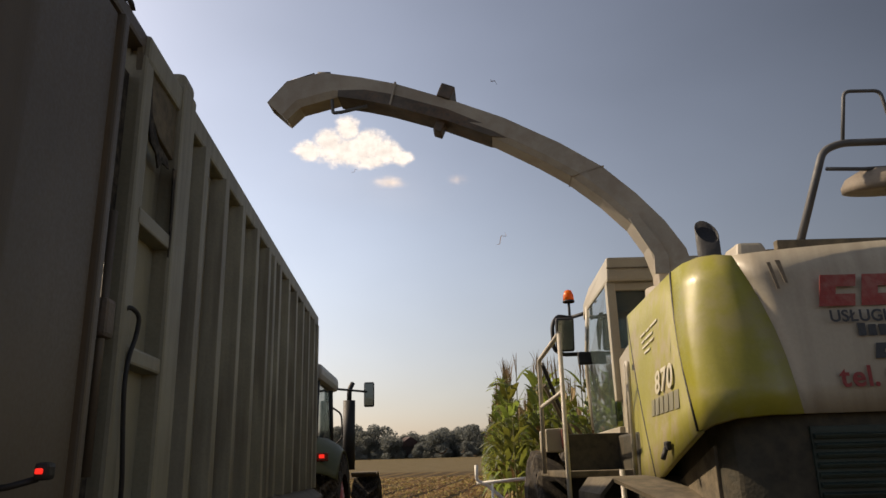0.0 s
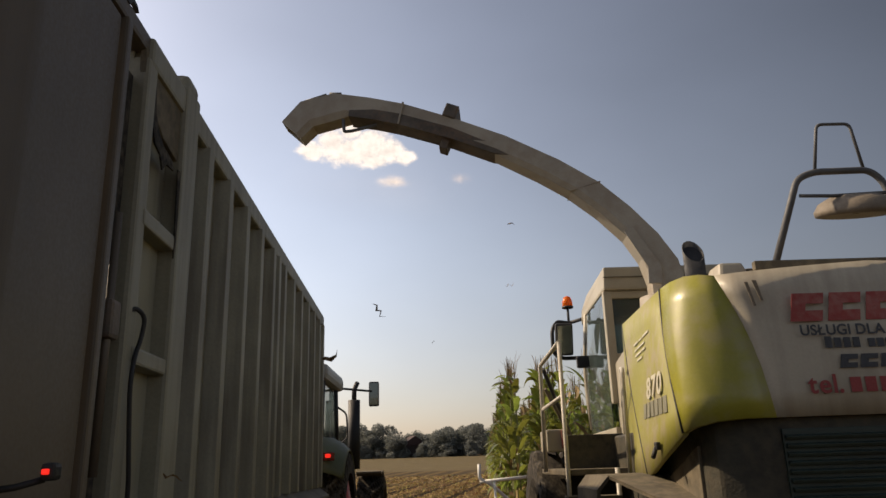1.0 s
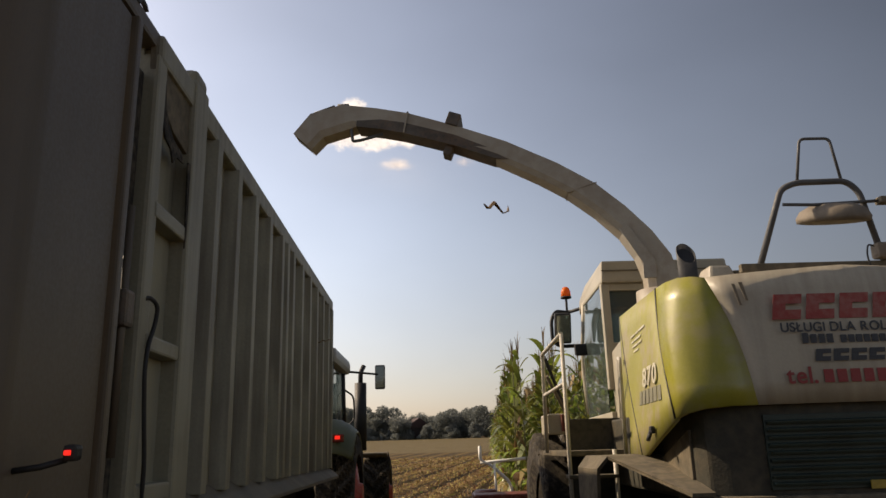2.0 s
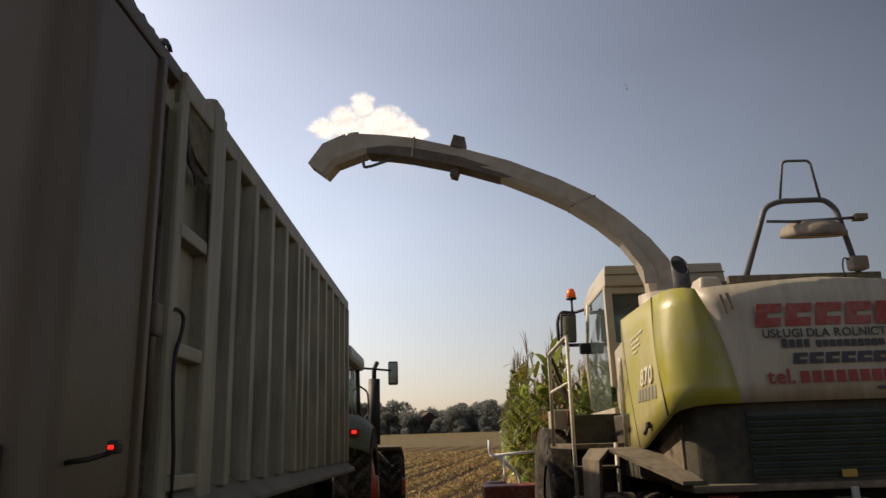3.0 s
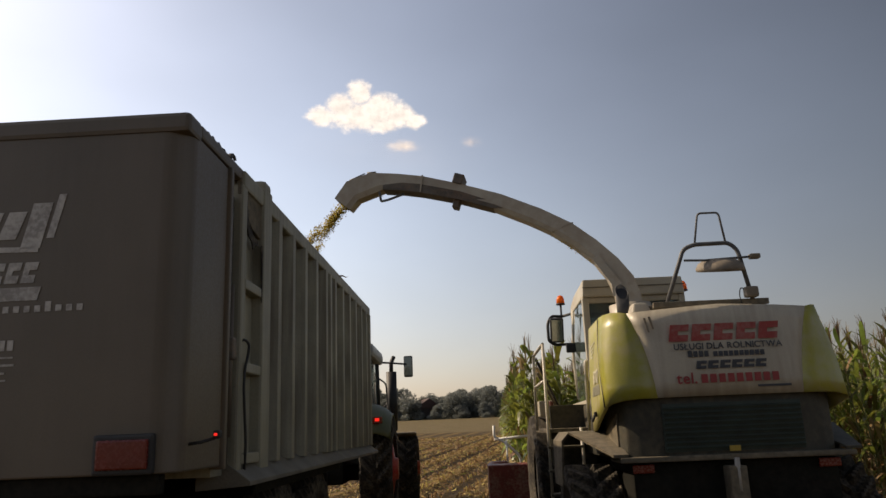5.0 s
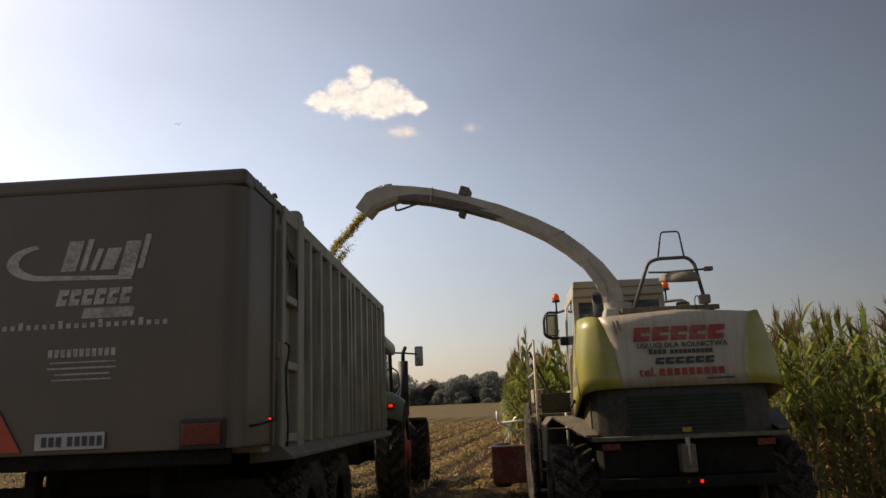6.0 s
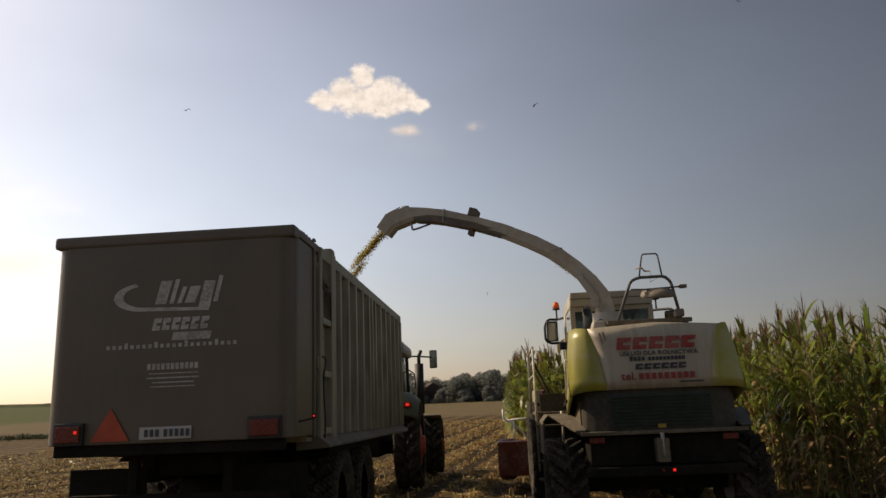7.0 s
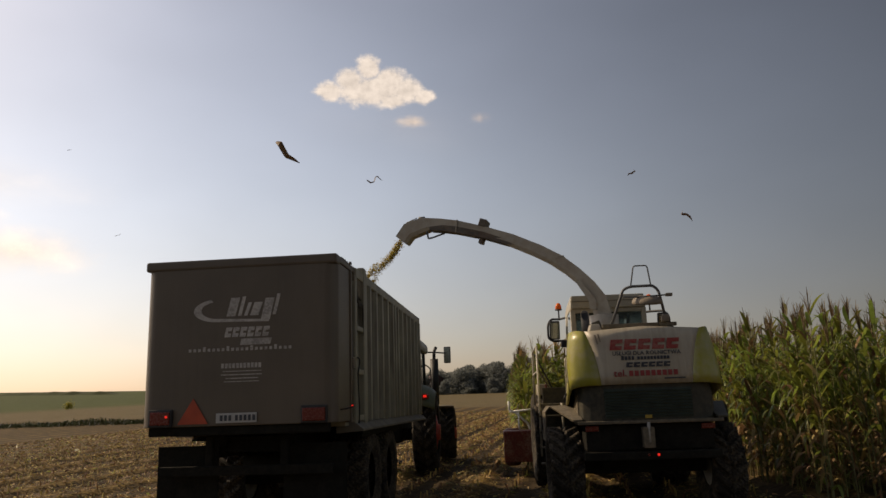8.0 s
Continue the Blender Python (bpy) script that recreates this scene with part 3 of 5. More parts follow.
def build_maize():
    rng = np.random.default_rng(8)
    full = [maize_plant(s, CROP, 21) for s in range(7)]
    lean = [maize_plant(40 + s, CROP, 11, False) for s in range(4)]
    kinds = full + lean
    spots = []
    # uncut maize beside the machine, from the edge of the field on
    for r in range(28):
        for q in np.arange(HEADLAND + rng.uniform(0, 0.15), 72, 0.16 if r < 2 else 0.3):
            if r > 3 and q > HEADLAND + 3.5 and rng.random() < 0.45:
                continue
            x = RIGHT_ROW + 0.4 + r * 0.75 + ROW_LEAN * q + rng.normal(0, 0.07)
            near = r < 3 or q < HEADLAND + 2.2
            spots.append((x, q + rng.normal(0, 0.05), rng.uniform(0, 6.3), rng.uniform(0.88, 1.06), rng.integers(7) if near else 7 + rng.integers(4)))
        for q in np.arange(HEADLAND + 0.1, HEADLAND + 1.6, 0.3):
            spots.append((RIGHT_ROW + 0.4 + r * 0.75 + rng.uniform(0.2, 0.55) + ROW_LEAN * q, q, rng.uniform(0, 6.3), rng.uniform(0.85, 1.04), rng.integers(7)))
    # uncut maize ahead of the machine
    for r in range(7):
        for q in np.arange(CUT_TO, 75, 0.18 if r < 2 else 0.3):
            near = r < 2 or q < CUT_TO + 3
            x = LEFT_ROW + r * 0.72 + ROW_LEAN * q + rng.normal(0, 0.07)
            spots.append((x, q + rng.normal(0, 0.05), rng.uniform(0, 6.3), rng.uniform(0.89, 1.05), rng.integers(7) if near else 7 + rng.integers(4)))
    joined_plants("maize_crop", spots, kinds, "tall green standing maize with dry tassels")
    # the plants that the machine cuts in passing
    meshes = []
    for v, f, mi in [maize_plant(100 + q, CROP, 17, True, 1.45) for q in range(7)]:
        me = bpy.data.meshes.new("maize_plant")
        me.from_pydata((v * (0.965 + 0.025 * len(meshes))).tolist(), [], f)
        for q in (LEAF, DRYLEAF, STALK, TASSEL):
            me.materials.append(q)
        me.polygons.foreach_set("material_index", mi)
        meshes.append(me)
    for r in range(7):
        for q in np.arange(CUT_FROM, CUT_TO, 0.21 if r < 2 else 0.42):
            ob = tagged(new("maize_plant", meshes[rng.integers(3) + (4 if q < 14.5 else 2 if q < 17 else 0)]), "green maize plant with a dry tassel", "maize plant", "maize plants before the header")
            SWATH.append((ob, LEFT_ROW + r * 0.72 + ROW_LEAN * q + rng.normal(0, 0.07), q + rng.normal(0, 0.05), math.degrees(rng.uniform(0, 6.3))))


build_maize()


# ---- distance ----
def tree(name, seed, height, width, at):
    """Tapered trunk with limbs, and a crown of many leaf clumps with gaps."""
    rng = np.random.default_rng(seed)
    t = thing(name, "broad-leaved tree, its green paled to grey for distance haze", "tree", "trees along the field edge")
    bm = tube([(0, 0, -0.5), (0.1, 0, height * 0.3), (0.2, 0.1, height * 0.7)], [0.35, 0.26, 0.08], 7)
    for k in range(6):
        g = rng.uniform(0, math.tau)
        z = height * rng.uniform(0.25, 0.5)
        tube([(0.1, 0, z), (math.cos(g) * width * 0.3, math.sin(g) * width * 0.3, z + height * 0.25)], [0.13, 0.04], 5, bm)
    part("trunk", bm, BARK, t)
    blobs = [(rng.normal(0, width * 0.2), rng.normal(0, width * 0.2), height * rng.uniform(0.06, 0.86), width * rng.uniform(0.15, 0.28)) for _ in range(26)]
    pts = []
    for bx, by, bz, br in blobs:
        d = rng.normal(0, 1, (560, 3))
        d /= np.linalg.norm(d, axis=1)[:, None]
        pts.append(np.array([bx, by, bz]) + d * br * rng.uniform(0.55, 1.05, (560, 1)) * [1, 1, 0.8])
    pts = np.concatenate(pts)
    k = len(pts)
    a0, b0 = rng.normal(0, 1, (k, 3)), rng.normal(0, 1, (k, 3))
    s = height * 0.024 * rng.uniform(0.6, 1.4, (k, 1))
    v = np.stack([pts - a0 * s * 0.6, pts + b0 * s * 0.6, pts + a0 * s * 0.6, pts - b0 * s * 0.6], 1).reshape(-1, 3)
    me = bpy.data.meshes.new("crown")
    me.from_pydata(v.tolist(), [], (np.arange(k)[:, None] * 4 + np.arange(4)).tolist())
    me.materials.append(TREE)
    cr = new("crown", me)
    cr.parent = t
    t.matrix_basis = pose(*at, 0, 0, rng.uniform(0, 360))
    return t


def build_distance():
    rng = np.random.default_rng(12)
    kinds = [tree("tree", 70 + i, h, w, (x, y, float(land(x, y)))) for i, (h, w, x, y) in enumerate(
        ((11.3, 12, -24, 262), (8.4, 10, -12, 265), (9.2, 12, -2, 258), (10.5, 13, 9, 262), (7.2, 9, -18, 255)))]
    spots = [(-31, 268, 1.0, 0), (-37, 262, 1.05, 3), (-46, 268, 0.95, 0), (-56, 270, 1.0, 2), (-66, 275, 0.9, 3), (-6, 266, 0.85, 2), (4, 264, 0.95, 3),
             (14, 258, 1.0, 2), (20, 255, 1.05, 0), (26, 250, 1.1, 3), (33, 250, 1.0, 2), (40, 245, 1.1, 0), (49, 248, 1.0, 3), (-78, 285, 0.9, 0),
             (-20, 272, 0.7, 1), (-15, 258, 0.55, 4), (0, 252, 0.6, 4), (8, 250, 0.6, 1), (17, 248, 0.65, 4), (-28, 256, 0.6, 4), (-9, 252, 0.55, 1), (24, 244, 0.7, 4)]
    for x, y, s, k in spots:
        copy_thing(kinds[k], pose(x, y, float(land(x, y)), 0, 0, rng.uniform(0, 360)) @ Matrix.Diagonal((s, s, s, 1)))
    house = thing("farmhouse", "distant farmhouse with a red tiled roof among trees", "house")
    part("wall", box((9, 7, 3.4), (0, 0, 1.7), bevel=0.05), PLASTER, house)
    part("roof", prism([(-5.2, 3.3), (5.2, 3.3), (0, 6.6)], "y", -3.9, 3.9, 0.05), ROOF_TILE, house)
    for x in (-2.6, 2.4):
        part("window", box((1.1, 0.1, 1.2), (x, -3.52, 1.8)), BLACK, house)
    part("gable_post", box((0.7, 0.2, 3.0), (3.3, -3.62, 1.9)), PLASTER_WHITE, house, "white rendered strip of wall")
    house.matrix_basis = pose(-13, 262, float(land(-13, 262)) + 0.5, 0, 0, 28)
    # rough grass strip at the far edge of the stubble
    k = 16000
    x = rng.uniform(-110, -14, k)
    y = 74 + rng.normal(0, 1.4, k) + (x + 60) * 0.05
    size = np.stack([rng.uniform(0.2, 0.6, k), rng.uniform(0.03, 0.09, k)], -1)
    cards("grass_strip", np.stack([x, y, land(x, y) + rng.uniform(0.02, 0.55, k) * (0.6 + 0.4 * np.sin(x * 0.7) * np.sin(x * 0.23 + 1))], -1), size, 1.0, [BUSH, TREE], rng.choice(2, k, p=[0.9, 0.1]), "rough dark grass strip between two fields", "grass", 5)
    # a lone yellow-leaved shrub in the far field
    k = 160
    p = rng.normal(0, 0.55, (k, 3)) + [-108.8, 200, float(land(-108.8, 200)) + 0.7]
    cards("shrub", p, np.stack([rng.uniform(0.3, 0.6, k), rng.uniform(0.2, 0.4, k)], -1), 1.0, [YELLOW], np.zeros(k, int), "lone yellow-leaved shrub in the far field", "shrub", 9)
    # far wooded ridge on the horizon
    bm = bmesh.new()
    xs = np.linspace(-1500, -120, 120)
    top = 5 + 2.5 * np.sin(xs * 0.021) + rng.normal(0, 0.8, 120)
    secs = [[(x0, 900 + q * 30, float(land(x0, 900)) - 3 + (h0 if q in (1, 2) else 0)) for q in range(4)] for x0, h0 in zip(xs, top)]
    loft(secs, closed=False, smooth=False, bm=bm)
    tagged(part("far_wood", bm, BUSH), "far low belt of woodland on the skyline", "woodland", kind="stuff")


build_distance()


def cloud_material(name, lobes, seed, density, bright, warm, soft):
    """A ragged mask: the union of a few rounded lobes, broken up by layered noise."""
    m = bpy.data.materials.new(name)
    m.use_nodes = True
    n, l = m.node_tree.nodes, m.node_tree.links
    n.remove(n["Principled BSDF"])
    tc = n.new("ShaderNodeTexCoord")

    def op(kind, a0, b0):
        k = n.new("ShaderNodeMath")
        k.operation = kind
        for s, v in zip(k.inputs, (a0, b0)):
            if isinstance(v, (int, float)):
                s.default_value = v
            else:
                l.new(v, s)
        return k.outputs[0]
    near = None
    for cx, cy, sx, sy in lobes:
        mp = n.new("ShaderNodeMapping")
        mp.vector_type = "TEXTURE"
        mp.inputs["Location"].default_value = (cx, cy, 0)
        mp.inputs["Scale"].default_value = (sx, sy, 1)
        l.new(tc.outputs["Object"], mp.inputs["Vector"])
        ln = n.new("ShaderNodeVectorMath")
        ln.operation = "LENGTH"
        l.new(mp.outputs[0], ln.inputs[0])
        near = ln.outputs["Value"] if near is None else op("MINIMUM", near, ln.outputs["Value"])
    mp = n.new("ShaderNodeMapping")
    mp.inputs["Location"].default_value = (seed, seed * 0.7, 0)
    mp.inputs["Scale"].default_value = (1.0, 0.55, 1)
    l.new(tc.outputs["Object"], mp.inputs["Vector"])
    big = n.new("ShaderNodeTexNoise")
    big.inputs["Scale"].default_value, big.inputs["Detail"].default_value, big.inputs["Roughness"].default_value = density, 8.0, 0.62
    l.new(mp.outputs[0], big.inputs["Vector"])
    edge = op("ADD", op("SUBTRACT", 1.0, near), op("MULTIPLY", op("SUBTRACT", big.outputs["Fac"], 0.5), 1.25))
    mask = n.new("ShaderNodeMapRange")
    mask.interpolation_type = "SMOOTHSTEP"
    for s, q in zip((1, 2, 3, 4), (0.0, soft, 0.0, 0.95)):
        mask.inputs[s].default_value = q
    l.new(edge, mask.inputs[0])
    tone = n.new("ShaderNodeMapRange")
    for s, q in zip((1, 2, 3, 4), (0.3, 0.75, bright * 0.74, bright * 1.2)):
        tone.inputs[s].default_value = q
    l.new(big.outputs["Fac"], tone.inputs[0])
    em, tr, mix = n.new("ShaderNodeEmission"), n.new("ShaderNodeBsdfTransparent"), n.new("ShaderNodeMixShader")
    em.inputs["Color"].default_value = (*warm, 1)
    l.new(tone.outputs[0], em.inputs["Strength"])
    l.new(mask.outputs[0], mix.inputs[0])
    l.new(tr.outputs[0], mix.inputs[1])
    l.new(em.outputs[0], mix.inputs[2])
    l.new(mix.outputs[0], n["Material Output"].inputs["Surface"])
    return m


def cloud(x, z, wide, tall, lobes, seed, density, bright, warm, soft, label):
    """A cloud far out on the sky, given as slopes from the eye, at 2.5 km."""
    d = 2500.0
    bm = bmesh.new()
    bmesh.ops.create_grid(bm, x_segments=1, y_segments=1, size=1.6)
    ob = part("cloud", bm, cloud_material("cloud", lobes, seed, density, bright, warm, soft))
    at = Vector((x * d, d, z * d + EYE[2]))
    ob.matrix_world = look(at, EYE) @ Matrix.Rotation(math.pi, 4, "Y") @ Matrix.Diagonal((wide * d, tall * d, 1, 1))
    ob.visible_shadow = False
    tagged(ob, label, "cloud", kind="structure")


cloud(-0.127, 0.463, 0.106, 0.05, [(-0.03, 0.42, 0.22, 0.46), (-0.29, 0.06, 0.26, 0.46), (-0.57, -0.25, 0.25, 0.36), (0.02, -0.22, 0.72, 0.56), (0.25, 0.06, 0.29, 0.50), (0.48, -0.20, 0.32, 0.48), (0.72, -0.38, 0.20, 0.28), (0.30, -0.50, 0.28, 0.26)], 6.4, 5.0, 0.63, (1.0, 0.965, 0.94), 0.55,
      "small white fair-weather cloud")
cloud(-0.068, 0.400, 0.034, 0.014, [(0, 0, 0.9, 0.9)], 7.3, 1.6, 0.66, (1.0, 0.88, 0.78), 1.3, "thin shred of cloud")
cloud(0.03, 0.402, 0.022, 0.012, [(0, 0, 0.9, 0.9)], 1.7, 1.4, 0.5, (1.0, 0.90, 0.86), 2.2, "thin shred of cloud")
cloud(-0.66, 0.235, 0.16, 0.065, [(0.1, 0, 0.9, 0.7), (-0.5, 0.3, 0.7, 0.8)], 5.2, 1.8, 0.82, (1.0, 0.95, 0.90), 1.2, "bright hazy cloud bank low in the sky")
cloud(-0.70, 0.345, 0.22, 0.055, [(0, 0, 0.9, 0.9)], 9.4, 1.5, 0.85, (1.0, 0.96, 0.92), 2.4, "thin bright veil of cloud")


cloud(-0.09, 0.392, 0.20, 0.075, [(0, 0, 0.95, 0.9)], 3.3, 1.3, 0.50, (1.0, 0.96, 0.94), 6.0, "faint hazy veil of cloud")


# ---- trailer ----
def build_trailer():
    t = thing("push_off_trailer", "dark grey high-sided push-off trailer with ribbed walls", "trailer")
    lo, hi = 1.52, 3.56
    # tailgate: deep box with rounded upright corners
    rim = [(-1.28, 0.74)] + [(-1.28 + 0.15 * (1 - math.cos(q)), 0.15 * (1 - math.sin(q))) for q in np.linspace(0, math.pi / 2, 7)]
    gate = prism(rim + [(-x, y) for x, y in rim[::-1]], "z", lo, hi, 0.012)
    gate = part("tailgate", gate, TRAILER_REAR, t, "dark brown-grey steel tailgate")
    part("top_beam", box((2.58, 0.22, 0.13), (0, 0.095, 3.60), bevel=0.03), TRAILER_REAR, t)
    part("bottom_beam", box((2.36, 0.10, 0.12), (0, 0.09, 1.465), bevel=0.02), CHASSIS, t)
    for s in (-1, 1):
        x = s * 1.25
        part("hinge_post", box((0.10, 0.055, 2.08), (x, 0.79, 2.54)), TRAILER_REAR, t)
        # dark strip put in for the shade inside the tailgate's joint
        part("joint_seal", box((0.04, 0.20, 1.93), (x - s * 0.035, 0.925, 2.475), bevel=0.006), RUBBER, t, "dark strip for the shaded gap at the tailgate joint")
        part("hinge_cylinder", tube([(x + s * 0.015, 0.93, 1.7), (x + s * 0.015, 0.93, 2.75)], 0.02, 8), TRAILER_REAR, t)
        part("hinge_lug", box((0.06, 0.1, 0.16), (x + s * 0.02, 0.93, 2.30), bevel=0.02), RUST, t)
        part("side_wall", box((0.05, 6.66, 2.1), (s * 1.20, 4.36, 2.55), bevel=0.005), TRAILER_SIDE, t)
        part("top_rail", box((0.13, 6.66, 0.14), (s * 1.24, 4.38, 3.59), bevel=0.02), TRAILER_SIDE, t)
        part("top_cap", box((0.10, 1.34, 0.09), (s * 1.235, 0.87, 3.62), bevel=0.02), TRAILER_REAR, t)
        part("torn_seal", prism([(0.28, 3.64), (0.30, 3.668), (0.36, 3.682), (0.40, 3.668), (0.44, 3.686), (0.50, 3.668), (0.56, 3.688), (0.61, 3.67), (0.68, 3.684), (0.78, 3.64)], "x", s * 1.262, s * 1.272, 0.002), RUBBER, t, "torn strip of black rubber")
        part("corner_post", box((0.13, 0.24, 2.24), (s * 1.25, 1.66, 2.57), bevel=0.02), TRAILER_SIDE, t)
        part("corner_post", box((0.10, 0.12, 2.1), (s * 1.25, 1.09, 2.5), bevel=0.02), TRAILER_SIDE, t)
        part("gusset", prism([(1.02, 3.60), (1.03, 3.46), (1.14, 3.36), (1.32, 3.27), (1.56, 3.24), (1.58, 3.58)], "x", s * 1.255, s * 1.285, 0.006), FRAME, t, "dirty grey gusset plate")
        part("post_ear", box((0.13, 0.2, 0.10), (s * 1.25, 1.64, 3.70), bevel=0.035), TRAILER_SIDE, t)
        part("torn_seal", prism([(1.10, 3.46), (1.14, 3.47), (1.17, 3.34), (1.22, 3.27), (1.30, 3.22), (1.44, 3.20), (1.47, 3.16), (1.36, 3.15), (1.31, 3.10), (1.27, 3.16), (1.19, 3.18), (1.13, 3.27), (1.09, 3.35)], "x", s * 1.287, s * 1.297, 0.002), RUBBER, t, "torn strip of black rubber")
        part("torn_seal", prism([(1.50, 3.18), (1.56, 3.19), (1.555, 2.86), (1.53, 2.72), (1.515, 2.95)], "x", s * 1.30, s * 1.308, 0.002), RUBBER, t, "torn strip of black rubber")
        for z in (2.80, 2.19, 1.55):
            part("crossbar", box((0.11, 0.5, 0.075), (s * 1.25, 1.36, z), bevel=0.012), TRAILER_SIDE, t)
        for y in (2.05, 2.55, 3.06, 3.58, 4.10, 4.36, 4.66, 5.18, 5.70, 6.22, 6.74, 7.24, 7.62):
            part("rib", prism([(s * 1.222, y - 0.085), (s * 1.222, y + 0.085), (s * 1.318, y + 0.05), (s * 1.318, y - 0.05)], "z", 1.50, 3.53, 0.006), TRAILER_SIDE, t)
        part("skirt", prism([(s * 1.225, 1.535), (s * 1.40, 1.405), (s * 1.40, 1.375), (s * 1.02, 1.35), (s * 1.02, 1.50)], "y", 1.02, 7.7, 0.006), TRAILER_LEDGE, t, "dusty sloping ledge")
        # hydraulic hose and hook by the tailgate joint
        part("hose", tube(rounded([(s * 1.26, 1.08, 2.30), (s * 1.30, 1.09, 2.39), (s * 1.33, 1.16, 2.36), (s * 1.32, 1.165, 2.27), (s * 1.315, 1.11, 2.17), (s * 1.32, 1.08, 2.05), (s * 1.32, 1.11, 1.88), (s * 1.32, 1.16, 1.66), (s * 1.30, 1.2, 1.45)], 0.08), 0.010, 7), BLACK, t)
    part("rubber_flap", prism([(0.74, 3.65), (0.765, 3.685), (0.81, 3.702), (0.86, 3.695), (0.885, 3.672), (0.85, 3.682), (0.81, 3.682), (0.785, 3.65)], "x", 1.268, 1.29, 0.002), BLACK, t, "curled flap of black rubber")
    part("front_wall", box((2.36, 0.06, 2.1), (0, 7.66, 2.55), bevel=0.005), TRAILER_SIDE, t)
    part("floor_panel", box((2.4, 6.9, 0.08), (0, 4.25, 1.49), bevel=0.005), TRAILER_SIDE, t)
    # lamps, plate and warning triangle
    for x0, x1, s in ((-1.12, -0.86, -1), (0.86, 1.15, 1)):
        part("lamp_housing", box((x1 - x0 + 0.05, 0.05, 0.22), ((x0 + x1) / 2, -0.02, 1.63), bevel=0.015), BLACK, t)
        part("tail_lamp", box((x1 - x0, 0.03, 0.16), ((x0 + x1) / 2, -0.045, 1.63), bevel=0.012), LAMP_RED, t, "dull red rear lamp")
    part("lit_bulb", box((0.028, 0.012, 0.028), (-0.90, -0.064, 1.65), bevel=0.01), GLOW_RED, t, "small glowing red light")
    part("marker_arm", tube([(1.27, 0.20, 1.67), (1.35, 0.22, 1.68), (1.42, 0.24, 1.70)], 0.010, 7), BLACK, t)
    part("marker_lamp", box((0.04, 0.06, 0.05), (1.435, 0.24, 1.72), bevel=0.015), BLACK, t)
    part("lit_marker", box((0.02, 0.012, 0.016), (1.435, 0.204, 1.72), bevel=0.005), GLOW_RED, t, "small glowing red marker light")
    plates([[(-0.77, 1.55), (-0.37, 1.55), (-0.57, 1.87)]], REFLEX, t, "warning_triangle", -0.016, "orange-red triangular slow-vehicle sign")
    part("number_plate", box((0.53, 0.012, 0.12), (0, -0.012, 1.615), bevel=0.004), PLATE, t, "white number plate")
    plates([bar(-0.21 + k * 0.056 + (0.03 if k > 2 else 0), 1.58, -0.175 + k * 0.056 + (0.03 if k > 2 else 0), 1.65) for k in range(8)], DARK_DECAL, t, "plate_mark", -0.024)
    # faded markings on the tailgate
    arc = [(-0.28 + -0.33 * math.cos(q), 2.98 + 0.15 * math.sin(q)) for q in np.linspace(1.25, -1.35, 16)] + [(0.40, 2.815), (0.40, 2.845)] + \
          [(-0.26 + -0.25 * math.cos(q), 2.985 + 0.115 * math.sin(q)) for q in np.linspace(-1.3, 1.2, 16)]
    plates([arc], DECAL, t, "swoosh_mark", label="faded grey swoosh emblem")
    x, shapes = -0.17, []
    for w, h0 in ((0.12, 0.24), (0.045, 0.25), (0.045, 0.17), (0.11, 0.17), (0.12, 0.22), (0.045, 0.27)):
        shapes.append(bar(x, 2.90 if w != 0.12 or h0 > 0.23 else 2.84, x + w, 2.90 + h0, 0.06))
        x += w + 0.035
    plates(shapes, DECAL, t, "brand_mark", label="faded grey slanted brand lettering shapes")
    plates([slotted(-0.19 + k * 0.10, 2.63, -0.11 + k * 0.10, 2.755, 0.025) for k in range(6)], DECAL, t, "type_mark")
    plates([bar(0.02, 2.525, 0.42, 2.605, 0.02)], DECAL, t, "model_mark")
    plates([bar(-0.66 + k * 0.063, 2.455, -0.625 + k * 0.063, 2.455 + (0.06 if k % 5 == 3 else 0.038)) for k in range(22)], DECAL, t, "address_mark")
    plates([bar(-0.22 + k * 0.049, 2.235, -0.185 + k * 0.049, 2.295) for k in range(11)] + [bar(-0.2, 2.19, 0.31, 2.2), bar(-0.22, 2.145, 0.32, 2.158), bar(-0.16, 2.1, 0.27, 2.112), bar(-0.18, 2.06, 0.28, 2.07)],
           DECAL, t, "dealer_mark")
    # running gear
    for s in (-1, 1):
        part("chassis_beam", box((0.14, 8.4, 0.28), (s * 0.45, 4.8, 1.24), bevel=0.01), CHASSIS, t)
        part("mud_flap", box((0.84, 0.03, 0.92), (s * 0.86, 0.55, 0.80), bevel=0.01), CHASSIS, t)
        part("fender", prism([(1.5, 1.28), (1.62, 1.36), (5.0, 1.36), (5.12, 1.28)], "x", s * 0.7 - 0.0, s * 1.27, 0.01), CHASSIS, t)
    for y in (2.55, 4.05):
        part("axle", box((1.7, 0.14, 0.14), (0, y, 0.64), bevel=0.01), CHASSIS, t)
    for y in (0.7, 2.2, 3.8, 6.0):
        part("cross_member", box((1.1, 0.12, 0.2), (0, y, 1.26), bevel=0.01), CHASSIS, t)
    part("underrun_bar", box((2.3, 0.1, 0.12), (0, 0.35, 0.95), bevel=0.012), CHASSIS, t)
    for s in (-1, 1):
        part("bar_bracket", box((0.1, 0.1, 0.42), (s * 0.5, 0.4, 1.18), bevel=0.012), CHASSIS, t)
    part("air_tank", tube([(-0.35, 1.3, 0.98), (0.35, 1.3, 0.98)], 0.14, 14), CHASSIS, t)
    part("drawbar", box((0.3, 2.0, 0.22), (0, 8.5, 0.95), bevel=0.02), CHASSIS, t)
